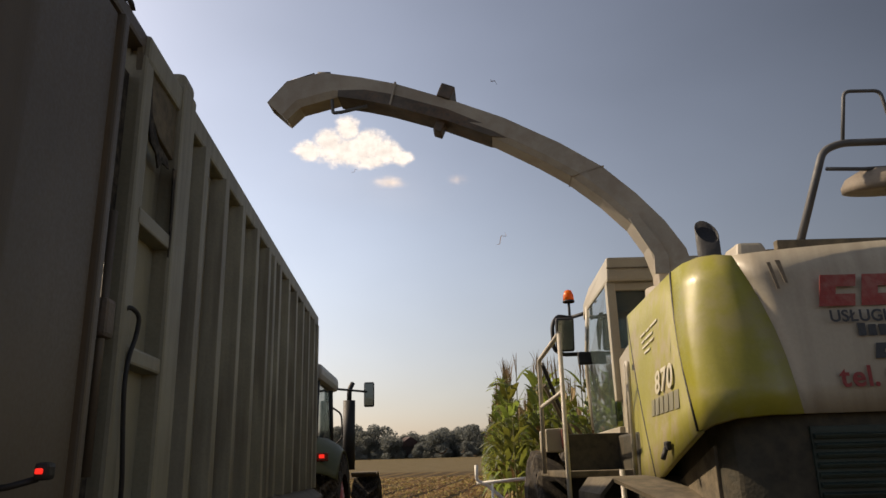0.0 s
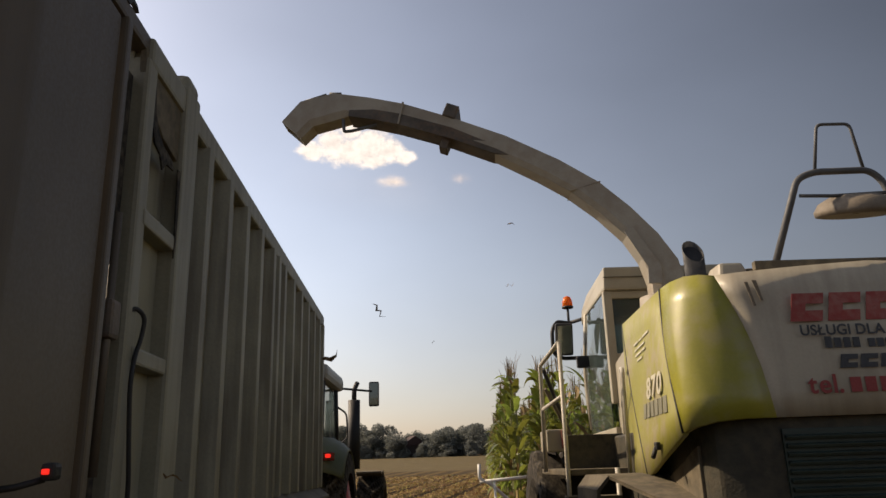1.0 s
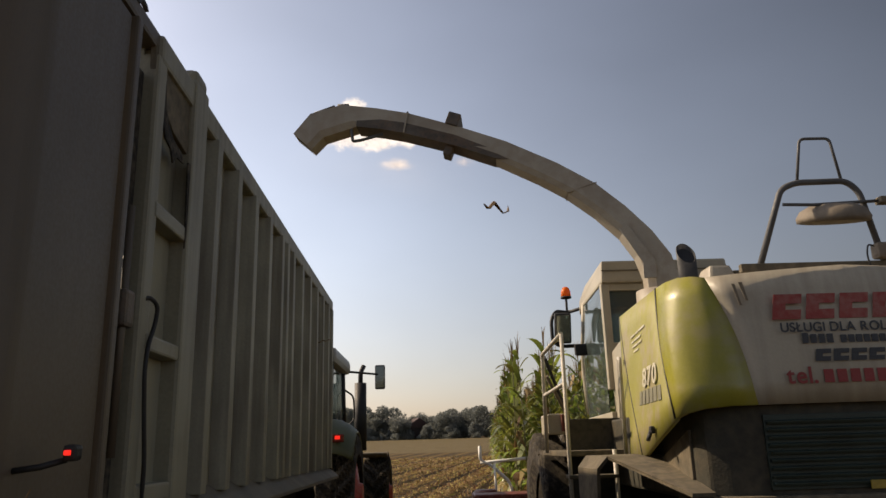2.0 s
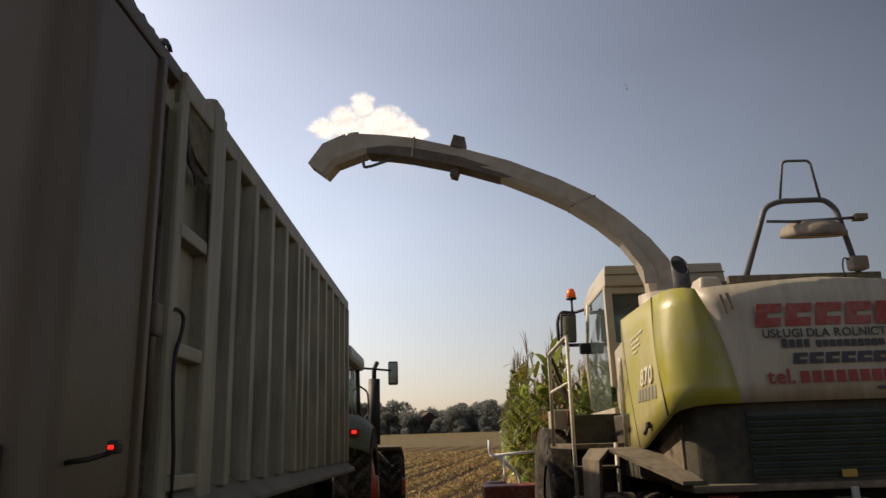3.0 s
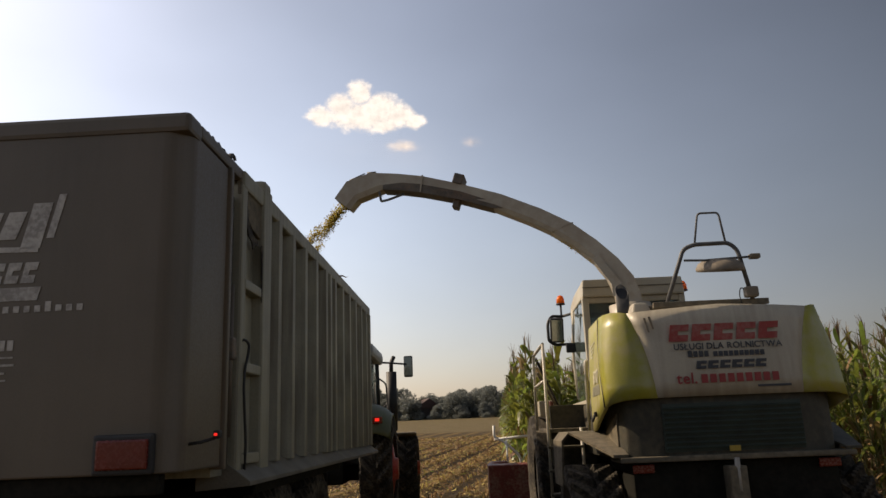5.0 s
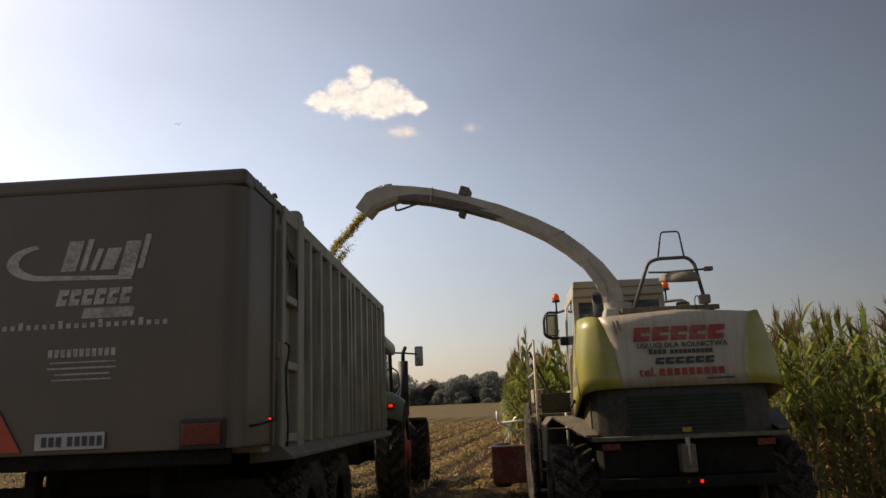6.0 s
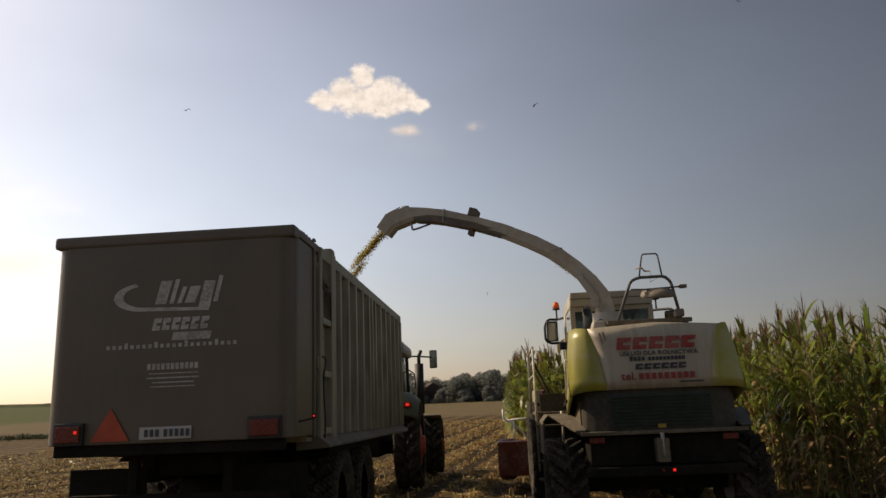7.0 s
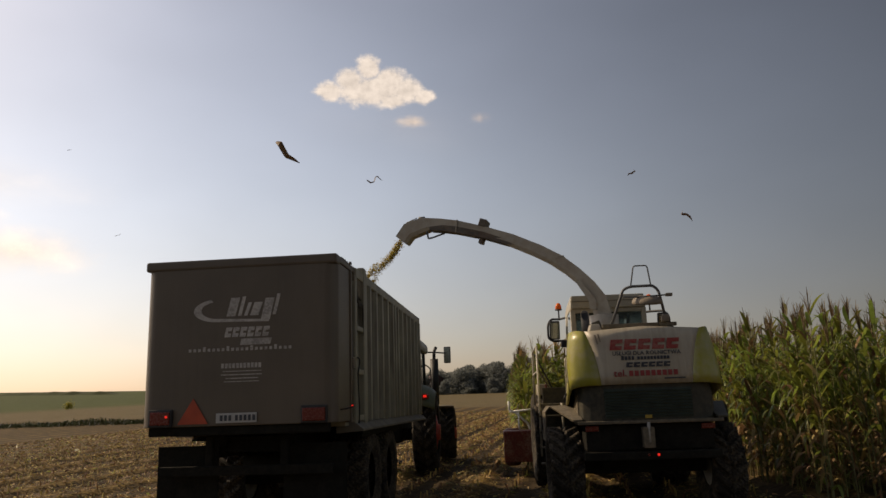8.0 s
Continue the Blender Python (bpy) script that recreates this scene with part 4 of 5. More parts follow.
    part("prop_leg", box((0.12, 0.12, 0.7), (0.5, 7.9, 0.75), bevel=0.02), CHASSIS, t)
    wheels = [wheel(t, s * 0.95, y, 0.66, 0.58, RIMG, 20) for y in (2.55, 4.05) for s in (-1, 1)]
    return t, wheels


trailer, trailer_wheels = build_trailer()


def build_load():
    """The heap of chopped maize in the trailer."""
    rng = np.random.default_rng(21)
    xs, ys = np.linspace(-1.16, 1.16, 22), np.linspace(0.95, 7.5, 50)
    gx, gy = np.meshgrid(xs, ys)
    gz = 1.9 + 0.75 * np.exp(-((gy - 3.6) / 1.6) ** 2 - (gx / 0.9) ** 2) + rng.normal(0, 0.03, gx.shape)
    v = np.stack([gx, gy, gz], -1).reshape(-1, 3)
    i = np.arange(49)[:, None] * 22 + np.arange(21)[None]
    me = bpy.data.meshes.new("maize_heap")
    me.from_pydata(v.tolist(), [], np.stack([i, i + 1, i + 23, i + 22], -1).reshape(-1, 4).tolist())
    me.materials.append(CHOP)
    return tagged(new("maize_heap", me), "heap of chopped green-yellow maize in the trailer", "chopped maize", kind="stuff")


load = build_load()


# ---- forage harvester ----
def build_harvester():
    h = thing("forage_harvester", "seed-green and off-white forage harvester at work", "forage harvester")
    # hood: plan outlines at the lower and the upper edge, from the cab round the left corner
    low = [(-0.875, 2.52), (-1.125, 1.03), (-1.143, 0.57), (-1.155, 0.11), (-1.11, 0.035), (-1.0, -0.005), (-0.84, -0.02), (-0.68, -0.02)]
    top = [(-0.80, 2.60), (-0.82, 2.50), (-0.95, 1.48), (-1.082, 0.465), (-1.06, 0.32), (-1.01, 0.21), (-0.945, 0.14), (-0.87, 0.10)]

    def skin(a0, b0, zl, zh, flip=1, bulge=0.03):
        secs = []
        for k in range(7):
            q = k / 6
            out = bulge * math.sin(q * math.pi)
            row = []
            for (x0, y0), (x1, y1), z0, z1 in zip(a0, b0, zl, zh):
                x, y = x0 + (x1 - x0) * q, y0 + (y1 - y0) * q
                inward = max(0.0, 1 - (x0 + 0.68) / -0.35)      # the edge along the rear panel bows towards the middle
                row.append((flip * (x - out * (1 - inward) + 0.035 * inward * math.sin(q * math.pi)), y - out * 0.7 * inward, z0 + (z1 - z0) * q))
            secs.append(row)
        bm = loft(secs, closed=False, caps=False)
        return bm

    def thick(ob, d=0.03):
        m = ob.modifiers.new("thickness", "SOLIDIFY")
        m.thickness, m.offset = d, -1
        return ob
    for s in (1, -1):
        thick(part("corner_cowl", skin(low[3:], top[3:], [1.836, 1.865, 1.89, 1.90, 1.90], [2.735, 2.745, 2.75, 2.742, 2.725], s), GREEN, h, "glossy seed-green corner cowl"))
        thick(part("side_panel", skin(low[:4], top[:4], [1.555, 1.587, 1.71, 1.83], [2.89, 2.88, 2.81, 2.735], s, 0.015), GREEN_DUSTY, h, "dusty seed-green side panel"))
        part("panel_seam", tube([(s * (-1.125 + 0.305 * q - 0.015 * math.sin(q * math.pi) - 0.001), 1.03 + 1.47 * q, 1.587 + 1.293 * q) for q in np.linspace(0, 1, 7)], 0.005, 5), BLACK, h)
        part("panel_seam", tube([(s * (-1.155 + 0.073 * q - 0.022 * math.sin(q * math.pi) - 0.003), 0.11 + 0.355 * q, 1.836 + 0.899 * q) for q in np.linspace(0, 1, 7)], 0.007, 5), BLACK, h)
    wl = [(0.68 * k / 8, -0.025 + 0.005 * abs(k / 8) ** 3) for k in range(-8, 9)]
    wt = [(0.87 * k / 8, 0.02 + 0.08 * abs(k / 8) ** 3) for k in range(-8, 9)]
    secs = []
    for k in range(7):
        q = k / 6
        secs.append([((x0 + (x1 - x0) * q) * (1 - 0.046 * math.sin(q * math.pi)), y0 + (y1 - y0) * q - (0.03 - 0.010 * abs(x1)) * math.sin(q * math.pi), 1.9 + (2.725 + 0.045 * (1 - abs(x1) / 0.87) - 1.9) * q) for (x0, y0), (x1, y1) in zip(wl, wt)])
    rear = thick(part("rear_panel", loft(secs, closed=False, caps=False), OFFWHITE, h, "dusty off-white rear panel"))
    # hood roof
    roof = top[::-1]
    ring = roof + [(-x, y) for x, y in roof[::-1]]
    part("hood_roof", prism([(x * 0.97, y + 0.01) for x, y in ring], "z", 2.66, 2.715, 0.01), CABWHITE, h)
    part("intake_box", box((1.14, 1.4, 0.1), (0.0, 1.05, 2.78), bevel=0.02), FRAME, h)
    part("intake_rim", box((1.15, 0.05, 0.06), (0.01, 0.24, 2.81), bevel=0.01), FRAME, h)
    part("filter_box", box((0.20, 0.28, 0.12), (-0.665, 0.42, 2.80), (0, 0, 0), 0.02, None, 0.7), OFFWHITE, h)
    # dark rear body with its slatted grille
    body = [(-1.01, 0.62), (-1.01, 0.24), (-0.97, 0.15), (-0.86, 0.09), (-0.6, 0.03), (0.6, 0.03), (0.86, 0.09), (0.97, 0.15), (1.01, 0.24), (1.01, 0.62), (0.85, 5.6), (-0.85, 5.6)]
    part("engine_body", prism(body, "z", 1.33, 1.915, 0.02), DARK, h, "dusty dark engine housing")
    part("upper_body", prism([(-0.72, 2.8), (0.72, 2.8), (0.8, 4.3), (-0.5, 4.3)], "z", 1.8, 2.74, 0.02), CABWHITE, h)
    for k in range(9):
        part("grille_slat", box((1.28, 0.05, 0.02), (0, 0.02, 1.44 + k * 0.045), (25, 0, 0), 0.004), GRILLE, h)
    part("grille_back", box((1.3, 0.02, 0.44), (0, 0.025, 1.62), bevel=0.004), GRILLE, h)
    part("yellow_tag", box((0.10, 0.012, 0.05), (-0.02, -0.012, 1.42), bevel=0.003), material("yellow_label", (0.3, 0.21, 0.03), 0.5), h)
    part("ledge", box((2.16, 0.5, 0.05), (0, 0.22, 1.345), bevel=0.015), FRAME, h)
    part("rear_frame", box((1.9, 0.5, 0.38), (0, 0.35, 1.12), bevel=0.02), CHASSIS, h)
    part("counterweight", box((2.0, 0.3, 0.12), (0, 0.1, 0.86), bevel=0.02), CHASSIS, h)
    for s in (-1, 1):
        part("frame_rail", box((0.16, 5.5, 0.3), (s * 0.5, 3.2, 1.1), bevel=0.01), CHASSIS, h)
        part("rear_lamp", box((0.2, 0.03, 0.08), (s * 0.86, 0.07, 1.26), bevel=0.01), LAMP_RED, h)
        part("lit_lamp", box((0.035, 0.014, 0.035), (0.0 + s * 0.07, -0.06, 0.87), bevel=0.01), GLOW_RED if s > 0 else LAMP_RED, h)
        # folded mudguard: a plate that slopes down to the ledge, a flat top and an outer skirt
        fend = bmesh.new()
        pts = [fend.verts.new((s * x, y, z)) for x, y, z in ((1.00, 0.0, 1.375), (1.14, 0.0, 1.375), (1.39, 1.0, 1.585), (1.00, 1.0, 1.585), (1.39, 1.75, 1.585), (1.00, 1.75, 1.585),
                                                             (1.45, 1.03, 1.51), (1.45, 1.75, 1.51), (1.46, 1.10, 1.05), (1.46, 1.72, 1.05))]
        for q in ((0, 1, 2, 3), (3, 2, 4, 5), (2, 6, 7, 4), (6, 8, 9, 7)):
            fend.faces.new([pts[k] for k in (q if s < 0 else q[::-1])])
        # the right one takes a darker tone for the shade it stands in
        thick(part("rear_mudguard", fend, FRAME if s < 0 else DARK, h, "dusty grey folded mudguard" if s < 0 else "folded mudguard, toned dark for the hood's shade"), 0.025)
        # dusty body side, also toned lighter than the housing for the sunlight there
        part("side_shell", prism([(0.28, 1.36), (0.28, 1.77), (0.87, 1.595), (1.5, 1.56), (1.5, 1.36)], "x", s * 0.93, s * 1.03, 0.008), FRAME, h, "dusty grey-brown body side, toned lighter for the sun on it")
    part("coupling", box((0.16, 0.2, 0.3), (-0.05, -0.02, 1.12), bevel=0.02), FRAME, h)
    part("coupling_pin", tube([(-0.05, -0.1, 1.05), (-0.05, -0.1, 1.34)], 0.025, 8), RIMG, h)
    part("latch", box((0.03, 0.06, 0.05), (-1.16, 0.62, 1.78), bevel=0.01), BLACK, h)
    part("latch", tube([(-1.17, 0.62, 1.77), (-1.2, 0.60, 1.71)], 0.014, 6), BLACK, h)
    # exhaust
    def slant(r, z0, z1):
        """Rings of an upright pipe whose mouth is cut to face the rear."""
        ring = [(math.cos(q) * r, math.sin(q) * r) for q in np.linspace(0, math.tau, 19)[:-1]]
        return [[(-0.76 + x, 0.68 + y, z0) for x, y in ring], [(-0.76 + x, 0.68 + y, z1 + y * 1.35) for x, y in ring]]
    pipe = part("exhaust_pipe", loft(slant(0.068, 2.68, 3.04), caps=False), EXHAUST, h, "dark upright exhaust pipe")
    thick(pipe, 0.006)
    part("exhaust_bore", loft(slant(0.06, 2.88, 3.01)), BLACK, h)
    # roll hoop with mirror-lamp disc
    part("roll_hoop", tube(rounded([(-0.44, 0.27, 2.76), (-0.19, 0.27, 3.38), (-0.08, 0.27, 3.425), (0.28, 0.27, 3.43), (0.36, 0.27, 3.35), (0.46, 0.27, 2.76)], 0.1), 0.022, 10), TUBE, h)
    part("top_loop", tube(rounded([(-0.065, 0.27, 3.43), (0.0, 0.27, 3.755), (0.215, 0.27, 3.755), (0.25, 0.27, 3.43)], 0.04), 0.011, 8), TUBE, h)
    part("cross_arm", tube([(-0.2, 0.25, 3.26), (0.0, 0.24, 3.25), (0.51, 0.24, 3.27)], 0.012, 8), TUBE, h)
    disc = lathe([(-0.03, 0.02), (-0.02, 0.15), (0.02, 0.215), (0.07, 0.24), (0.10, 0.235), (0.105, 0.20), (0.09, 0.02)], 28)
    disc.transform(pose(0.185, 0.32, 3.25, 12, 0, 0) @ Matrix.Rotation(math.radians(90), 4, "Y"))
    part("antenna_disc", disc, DISH, h, "round shallow dish under the hoop")
    part("camera_box", box((0.10, 0.08, 0.05), (0.51, 0.24, 3.27), bevel=0.012), FRAME, h)
    part("work_lamp", box((0.13, 0.10, 0.11), (0.41, 0.2, 2.90), bevel=0.025), DISH, h)
    part("lamp_cable", tube(rounded([(0.36, 0.2, 2.93), (0.31, 0.2, 2.95), (0.29, 0.2, 2.87), (0.31, 0.2, 2.77)], 0.04), 0.006, 6), BLACK, h)
    # cab: stands ahead of the spout's turret, a little to the right of the hood's middle
    c0, c1, cx, eave = 4.1, 5.85, 0.19, 3.56
    for s in (-1, 1):
        part("rear_pillar", box((0.10, 0.10, eave - 2.3), (cx + s * 0.735, c0 + 0.03, (eave + 2.3) / 2), bevel=0.02), CABWHITE, h)
        part("front_pillar", tube(rounded([(cx + s * 0.66, c1, 2.1), (cx + s * 0.69, c1 + 0.05, 2.8), (cx + s * 0.69, c1 - 0.35, eave + 0.04)], 0.3), 0.045, 8), CABWHITE, h)
        pane = bmesh.new()
        vs = [pane.verts.new(p) for p in ((cx + s * 0.77, c0 + 0.1, 2.06), (cx + s * 0.68, c1 - 0.05, 2.03), (cx + s * 0.70, c1 - 0.05, 2.9), (cx + s * 0.70, c1 - 0.35, eave - 0.02), (cx + s * 0.76, c0 + 0.1, eave - 0.02))]
        pane.faces.new(vs)
        thick(part("side_window", pane, PANE, h, "tinted cab side window"), 0.01)
        part("cab_sill", prism([(c0, 1.75), (c1 + 0.1, 1.75), (c1 + 0.1, 2.02), (c0, 2.05)], "x", cx + s * 0.63, cx + s * 0.775, 0.01), CABWHITE, h)
    back = bmesh.new()
    back.faces.new([back.verts.new(p) for p in ((cx - 0.69, c0 + 0.03, 2.8), (cx + 0.69, c0 + 0.03, 2.8), (cx + 0.69, c0 + 0.03, eave - 0.08), (cx - 0.69, c0 + 0.03, eave - 0.08))])
    thick(part("rear_window", back, PANE, h, "tinted cab rear window"), 0.01)
    part("window_rim", box((1.39, 0.06, 0.09), (cx, c0 + 0.02, eave - 0.045), bevel=0.015), CABWHITE, h)
    part("window_rim", box((1.39, 0.06, 0.10), (cx, c0 + 0.02, 2.80), bevel=0.015), CABWHITE, h)
    part("rear_wall", box((1.39, 0.06, 0.6), (cx, c0 + 0.03, 2.45), bevel=0.01), CABWHITE, h)
    fr = bmesh.new()
    fr.faces.new([fr.verts.new((cx + x, y, z)) for x, y, z in ((-0.58, c1 + 0.04, 2.2), (0.58, c1 + 0.04, 2.2), (0.6, c1 + 0.06, 2.85), (0.6, c1 - 0.3, eave), (-0.6, c1 - 0.3, eave), (-0.6, c1 + 0.06, 2.85))])
    thick(part("windscreen", fr, PANE, h), 0.01)
    roofp = prism([(c0 - 0.06, eave), (c1 - 0.2, eave - 0.02), (c1 - 0.02, eave - 0.08), (c1 - 0.12, eave + 0.12), (c1 - 0.5, eave + 0.24), (c0 - 0.03, eave + 0.28)], "x", -0.78, 0.78, 0.03)
    for v in roofp.verts:
        v.co.x = cx + v.co.x * (1 - 0.05 * (v.co.y - c0)) * (0.975 if v.co.z > eave + 0.1 else 1)
    part("cab_roof", roofp, CABWHITE, h, "off-white cab roof")
    part("roof_seam", box((1.55, 0.012, 0.012), (cx, c0 - 0.056, eave + 0.15), bevel=0.003), FRAME, h)
    part("cab_floor", box((1.3, 1.75, 0.1), (cx, 4.98, 2.0), bevel=0.02), BLACK, h)
    part("driver_seat", prism([(4.6, 2.1), (5.2, 2.1), (5.2, 2.35), (4.78, 2.37), (4.68, 3.0), (4.56, 3.0)], "x", cx - 0.25, cx + 0.25, 0.04), BLACK, h)
    # pipes and brackets round the turret's foot
    part("turret_bracket", box((0.10, 0.16, 0.30), (-0.30, 3.2, 2.88), (0, 12, 0), 0.02), RAIL, h)
    part("turret_bracket", box((0.16, 0.10, 0.22), (-0.20, 3.15, 3.08), (0, -20, 0), 0.02), DARK, h)
    part("swing_motor", tube([(-0.42, 3.25, 2.74), (-0.42, 3.25, 3.05)], 0.07, 12), DARK, h)
    part("hydraulic_hose", tube(rounded([(-0.42, 3.25, 3.03), (-0.40, 3.2, 3.16), (-0.28, 3.2, 3.10), (-0.24, 3.2, 2.76)], 0.05), 0.018, 8), BLACK, h)
    # beacons and mirrors
    for s, y in ((-1, 6.13), (1, 5.2)):
        x = s * 0.635 if s < 0 else 1.30
        part("beacon_stem", tube([(x, y, 3.55), (x, y, 3.80)], 0.018, 8), BLACK, h)
        b = part("beacon", lathe([(-0.07, 0.01), (-0.07, 0.075), (0.03, 0.07), (0.09, 0.045), (0.105, 0.01)], 18), ORANGE, h, "amber flashing beacon")
        b.matrix_local = pose(x, y, 3.86) @ Matrix.Rotation(math.radians(-90), 4, "Y")
        part("beacon_base", tube([(x, y, 3.79), (x, y, 3.815)], 0.08, 14), BLACK, h)
        part("mirror_arm", tube(rounded([(cx + s * 0.60, c1 - 0.1, eave + 0.03), (x, y - 0.05, 3.57), (x + s * 0.22, y - 0.3, 3.55), (x + s * 0.31, y - 0.4, 3.42), (x + s * 0.31, y - 0.4, 3.10), (x + s * 0.20, y - 0.4, 3.03), (cx + s * 0.6, c1, 3.05)], 0.09), 0.026, 8), BLACK, h)
        part("mirror_shell", box((0.235, 0.09, 0.43), (x + s * 0.16, y - 0.43, 3.28), (13, 0, 0), 0.04), BLACK, h)
        part("mirror_glass", box((0.19, 0.008, 0.37), (x + s * 0.16, y - 0.477, 3.269), (13, 0, 0), 0.003), MIRROR, h)
        part("wide_mirror", box((0.18, 0.08, 0.16), (x - s * 0.04, y - 0.6, 2.95), bevel=0.03), BLACK, h)
    # access ladder and platform on the left
    part("platform", box((0.7, 1.5, 0.05), (-1.12, 2.95, 1.62), bevel=0.01), FRAME, h)
    part("platform_side", box((0.56, 0.04, 0.75), (-1.1, 2.7, 1.56), bevel=0.01), DARK, h)
    part("handrail", tube([(-1.50, 1.98, 0.75), (-1.49, 2.0, 2.66)], 0.018, 8), RAIL, h)
    part("handrail", tube(rounded([(-1.50, 3.2, 1.62), (-1.49, 3.2, 2.62), (-1.49, 2.0, 2.66)], 0.06), 0.02, 8), RAIL, h)
    part("handrail", tube([(-1.49, 3.2, 2.2), (-1.49, 2.0, 2.22)], 0.018, 8), RAIL, h)
    part("handrail", tube(rounded([(-1.0, 2.0, 1.60), (-0.99, 1.98, 2.42), (-0.92, 2.3, 2.46), (-0.92, 2.4, 1.62)], 0.05), 0.018, 8), RAIL, h)
    part("ladder_strut", tube([(-1.45, 3.3, 2.6), (-0.95, 4.4, 1.75)], 0.02, 8), BLACK, h)
    part("ladder_strut", tube([(-1.45, 3.25, 2.4), (-1.0, 3.9, 1.7)], 0.018, 8), FRAME, h)
    for k in range(4):
        part("ladder_step", box((0.42, 0.2, 0.03), (-1.3, 2.05, 0.62 + k * 0.27), bevel=0.006), FRAME, h)
    part("ladder_side", tube([(-1.1, 2.0, 0.55), (-1.1, 2.0, 1.65)], 0.02, 8), RAIL, h)
    part("tool_box", box((0.22, 0.5, 0.22), (-1.29, 3.95, 1.92), bevel=0.02), CABWHITE, h)
    part("tool_box_lid", box((0.05, 0.12, 0.18), (-1.23, 3.7, 1.93), bevel=0.01), HEADER_RED, h)
    # lettering
    red = [slotted(-0.525 + k * 0.212, 2.415, -0.345 + k * 0.212, 2.575, 0.03) for k in range(5)]
    plates(red, RED_DECAL, rear, "brand_mark", -0.030, "red block brand shapes")
    plates([[(-0.70, 2.52), (-0.685, 2.52), (-0.715, 2.66), (-0.735, 2.66)], [(-0.655, 2.55), (-0.64, 2.55), (-0.665, 2.67), (-0.69, 2.67)]], SCUFF, rear, "scuff_mark", 0.012)
    face = pose(-0.49, -0.041, 2.335, 90, 0, 0)
    writing("USŁUGI DLA ROLNICTWA", 0.082, DARK_DECAL, rear, face, squash=1.0)
    plates([bar(-0.36 + k * 0.052, 2.262, -0.322 + k * 0.052, 2.318 if k not in (0, 5) else 2.325) for k in range(4)] + [bar(-0.12 + k * 0.049, 2.262, -0.082 + k * 0.049, 2.31) for k in range(10)],
         DARK_DECAL, rear, "name_bar", -0.041)
    plates([slotted(-0.30 + k * 0.112, 2.15, -0.205 + k * 0.112, 2.225, 0.015) for k in range(6)], DARK_DECAL, rear, "type_mark", -0.043)
    writing("tel.", 0.14, MAROON_DECAL, rear, pose(-0.49, -0.041, 2.02, 90, 0, 0))
    plates([bar(-0.26 + k * 0.083, 2.02, -0.20 + k * 0.083, 2.1) for k in range(9)], MAROON_DECAL, rear, "phone_bar", -0.041)
    plates([bar(0.26, 1.965, 0.57, 1.985)], DARK_DECAL, rear, "web_bar", -0.036)
    def on_side(y, z, off=0.005):
        """A pose on the left side panel, text running towards the rear."""
        zl, zh = (1.555, 1.587, 1.71, 1.83), (2.89, 2.88, 2.81, 2.735)

        def skin_x(yy, zz):
            best = (9, 0)
            for i in range(3):
                for u in np.linspace(0, 1, 25):
                    p0 = [low[i][k] + (low[i + 1][k] - low[i][k]) * u for k in (0, 1)] + [zl[i] + (zl[i + 1] - zl[i]) * u]
                    p1 = [top[i][k] + (top[i + 1][k] - top[i][k]) * u for k in (0, 1)] + [zh[i] + (zh[i + 1] - zh[i]) * u]
                    q = (zz - p0[2]) / (p1[2] - p0[2])
                    best = min(best, (abs(p0[1] + (p1[1] - p0[1]) * q - yy), p0[0] + (p1[0] - p0[0]) * q - 0.015 * math.sin(q * math.pi)))
            return best[1]
        x = skin_x(y, z)
        along = Vector((skin_x(y - 0.25, z) - x, -0.25, 0)).normalized()
        rise = Vector((skin_x(y, z + 0.15) - x, 0, 0.15))
        face = along.cross(rise).normalized()
        m = Matrix((along, face.cross(along), face)).transposed().to_4x4()
        m.translation = Vector((x, y, z)) + face * off
        return m
    writing("870", 0.19, SIDE_DECAL, h, on_side(1.0, 2.095, 0.012), squash=1.7)
    for k in range(6):
        part("type_mark", box((0.10, 0.10, 0.003), (0.05, 0.05, 0), bevel=0), GREY_DECAL, h).matrix_local = on_side(1.15 - 0.13 * k, 1.97)
    for y, z, words in ((1.60, 2.55, (0.20, 0.13, 0.26)), (1.56, 2.50, (0.12, 0.30)), (1.50, 2.455, (0.26, 0.14)), (1.42, 2.41, (0.22,))):
        for ln in words:
            part("owner_bar", box((ln, 0.016, 0.003), (ln / 2, 0, 0), bevel=0), SIDE_DECAL, h).matrix_local = on_side(y, z, 0.007)
            y -= ln + 0.04
    # front gear and maize header
    part("feeder_house", prism([(4.6, 0.8), (4.6, 1.9), (7.3, 1.1), (7.3, 0.35)], "x", -0.5, 0.5, 0.02), DARK, h)
    part("header_back", box((4.1, 0.7, 0.75), (0, 7.65, 0.62), bevel=0.03), HEADER_RED, h, "red maize header")
    for k in range(6):
        x = -1.72 + k * 0.69
        cone = loft([[(x + 0.24 * math.cos(q), 8.0 + 0.0, 0.5 + 0.24 * math.sin(q)) for q in np.linspace(0, math.tau, 10)[:-1]],
                     [(x + 0.03 * math.cos(q), 9.1, 0.22 + 0.03 * math.sin(q)) for q in np.linspace(0, math.tau, 10)[:-1]]])
        part("divider", cone, HEADER_RED, h)
    part("gathering_drum", tube([(-1.82, 8.05, 0.12), (-1.82, 8.05, 0.2), (-1.82, 8.05, 0.98), (-1.82, 8.05, 1.03)], [0.15, 0.22, 0.22, 0.16], 18), HEADER_RED, h, "red upright drum at the header's end")
    part("guard_rail", tube(rounded([(-1.86, 8.5, 1.72), (-1.86, 8.5, 1.47), (-1.70, 8.5, 1.42), (-1.35, 8.5, 1.10), (-1.33, 8.5, 0.8)], 0.12), 0.028, 8), WHITE_DECAL, h, "white bent pipe guard")
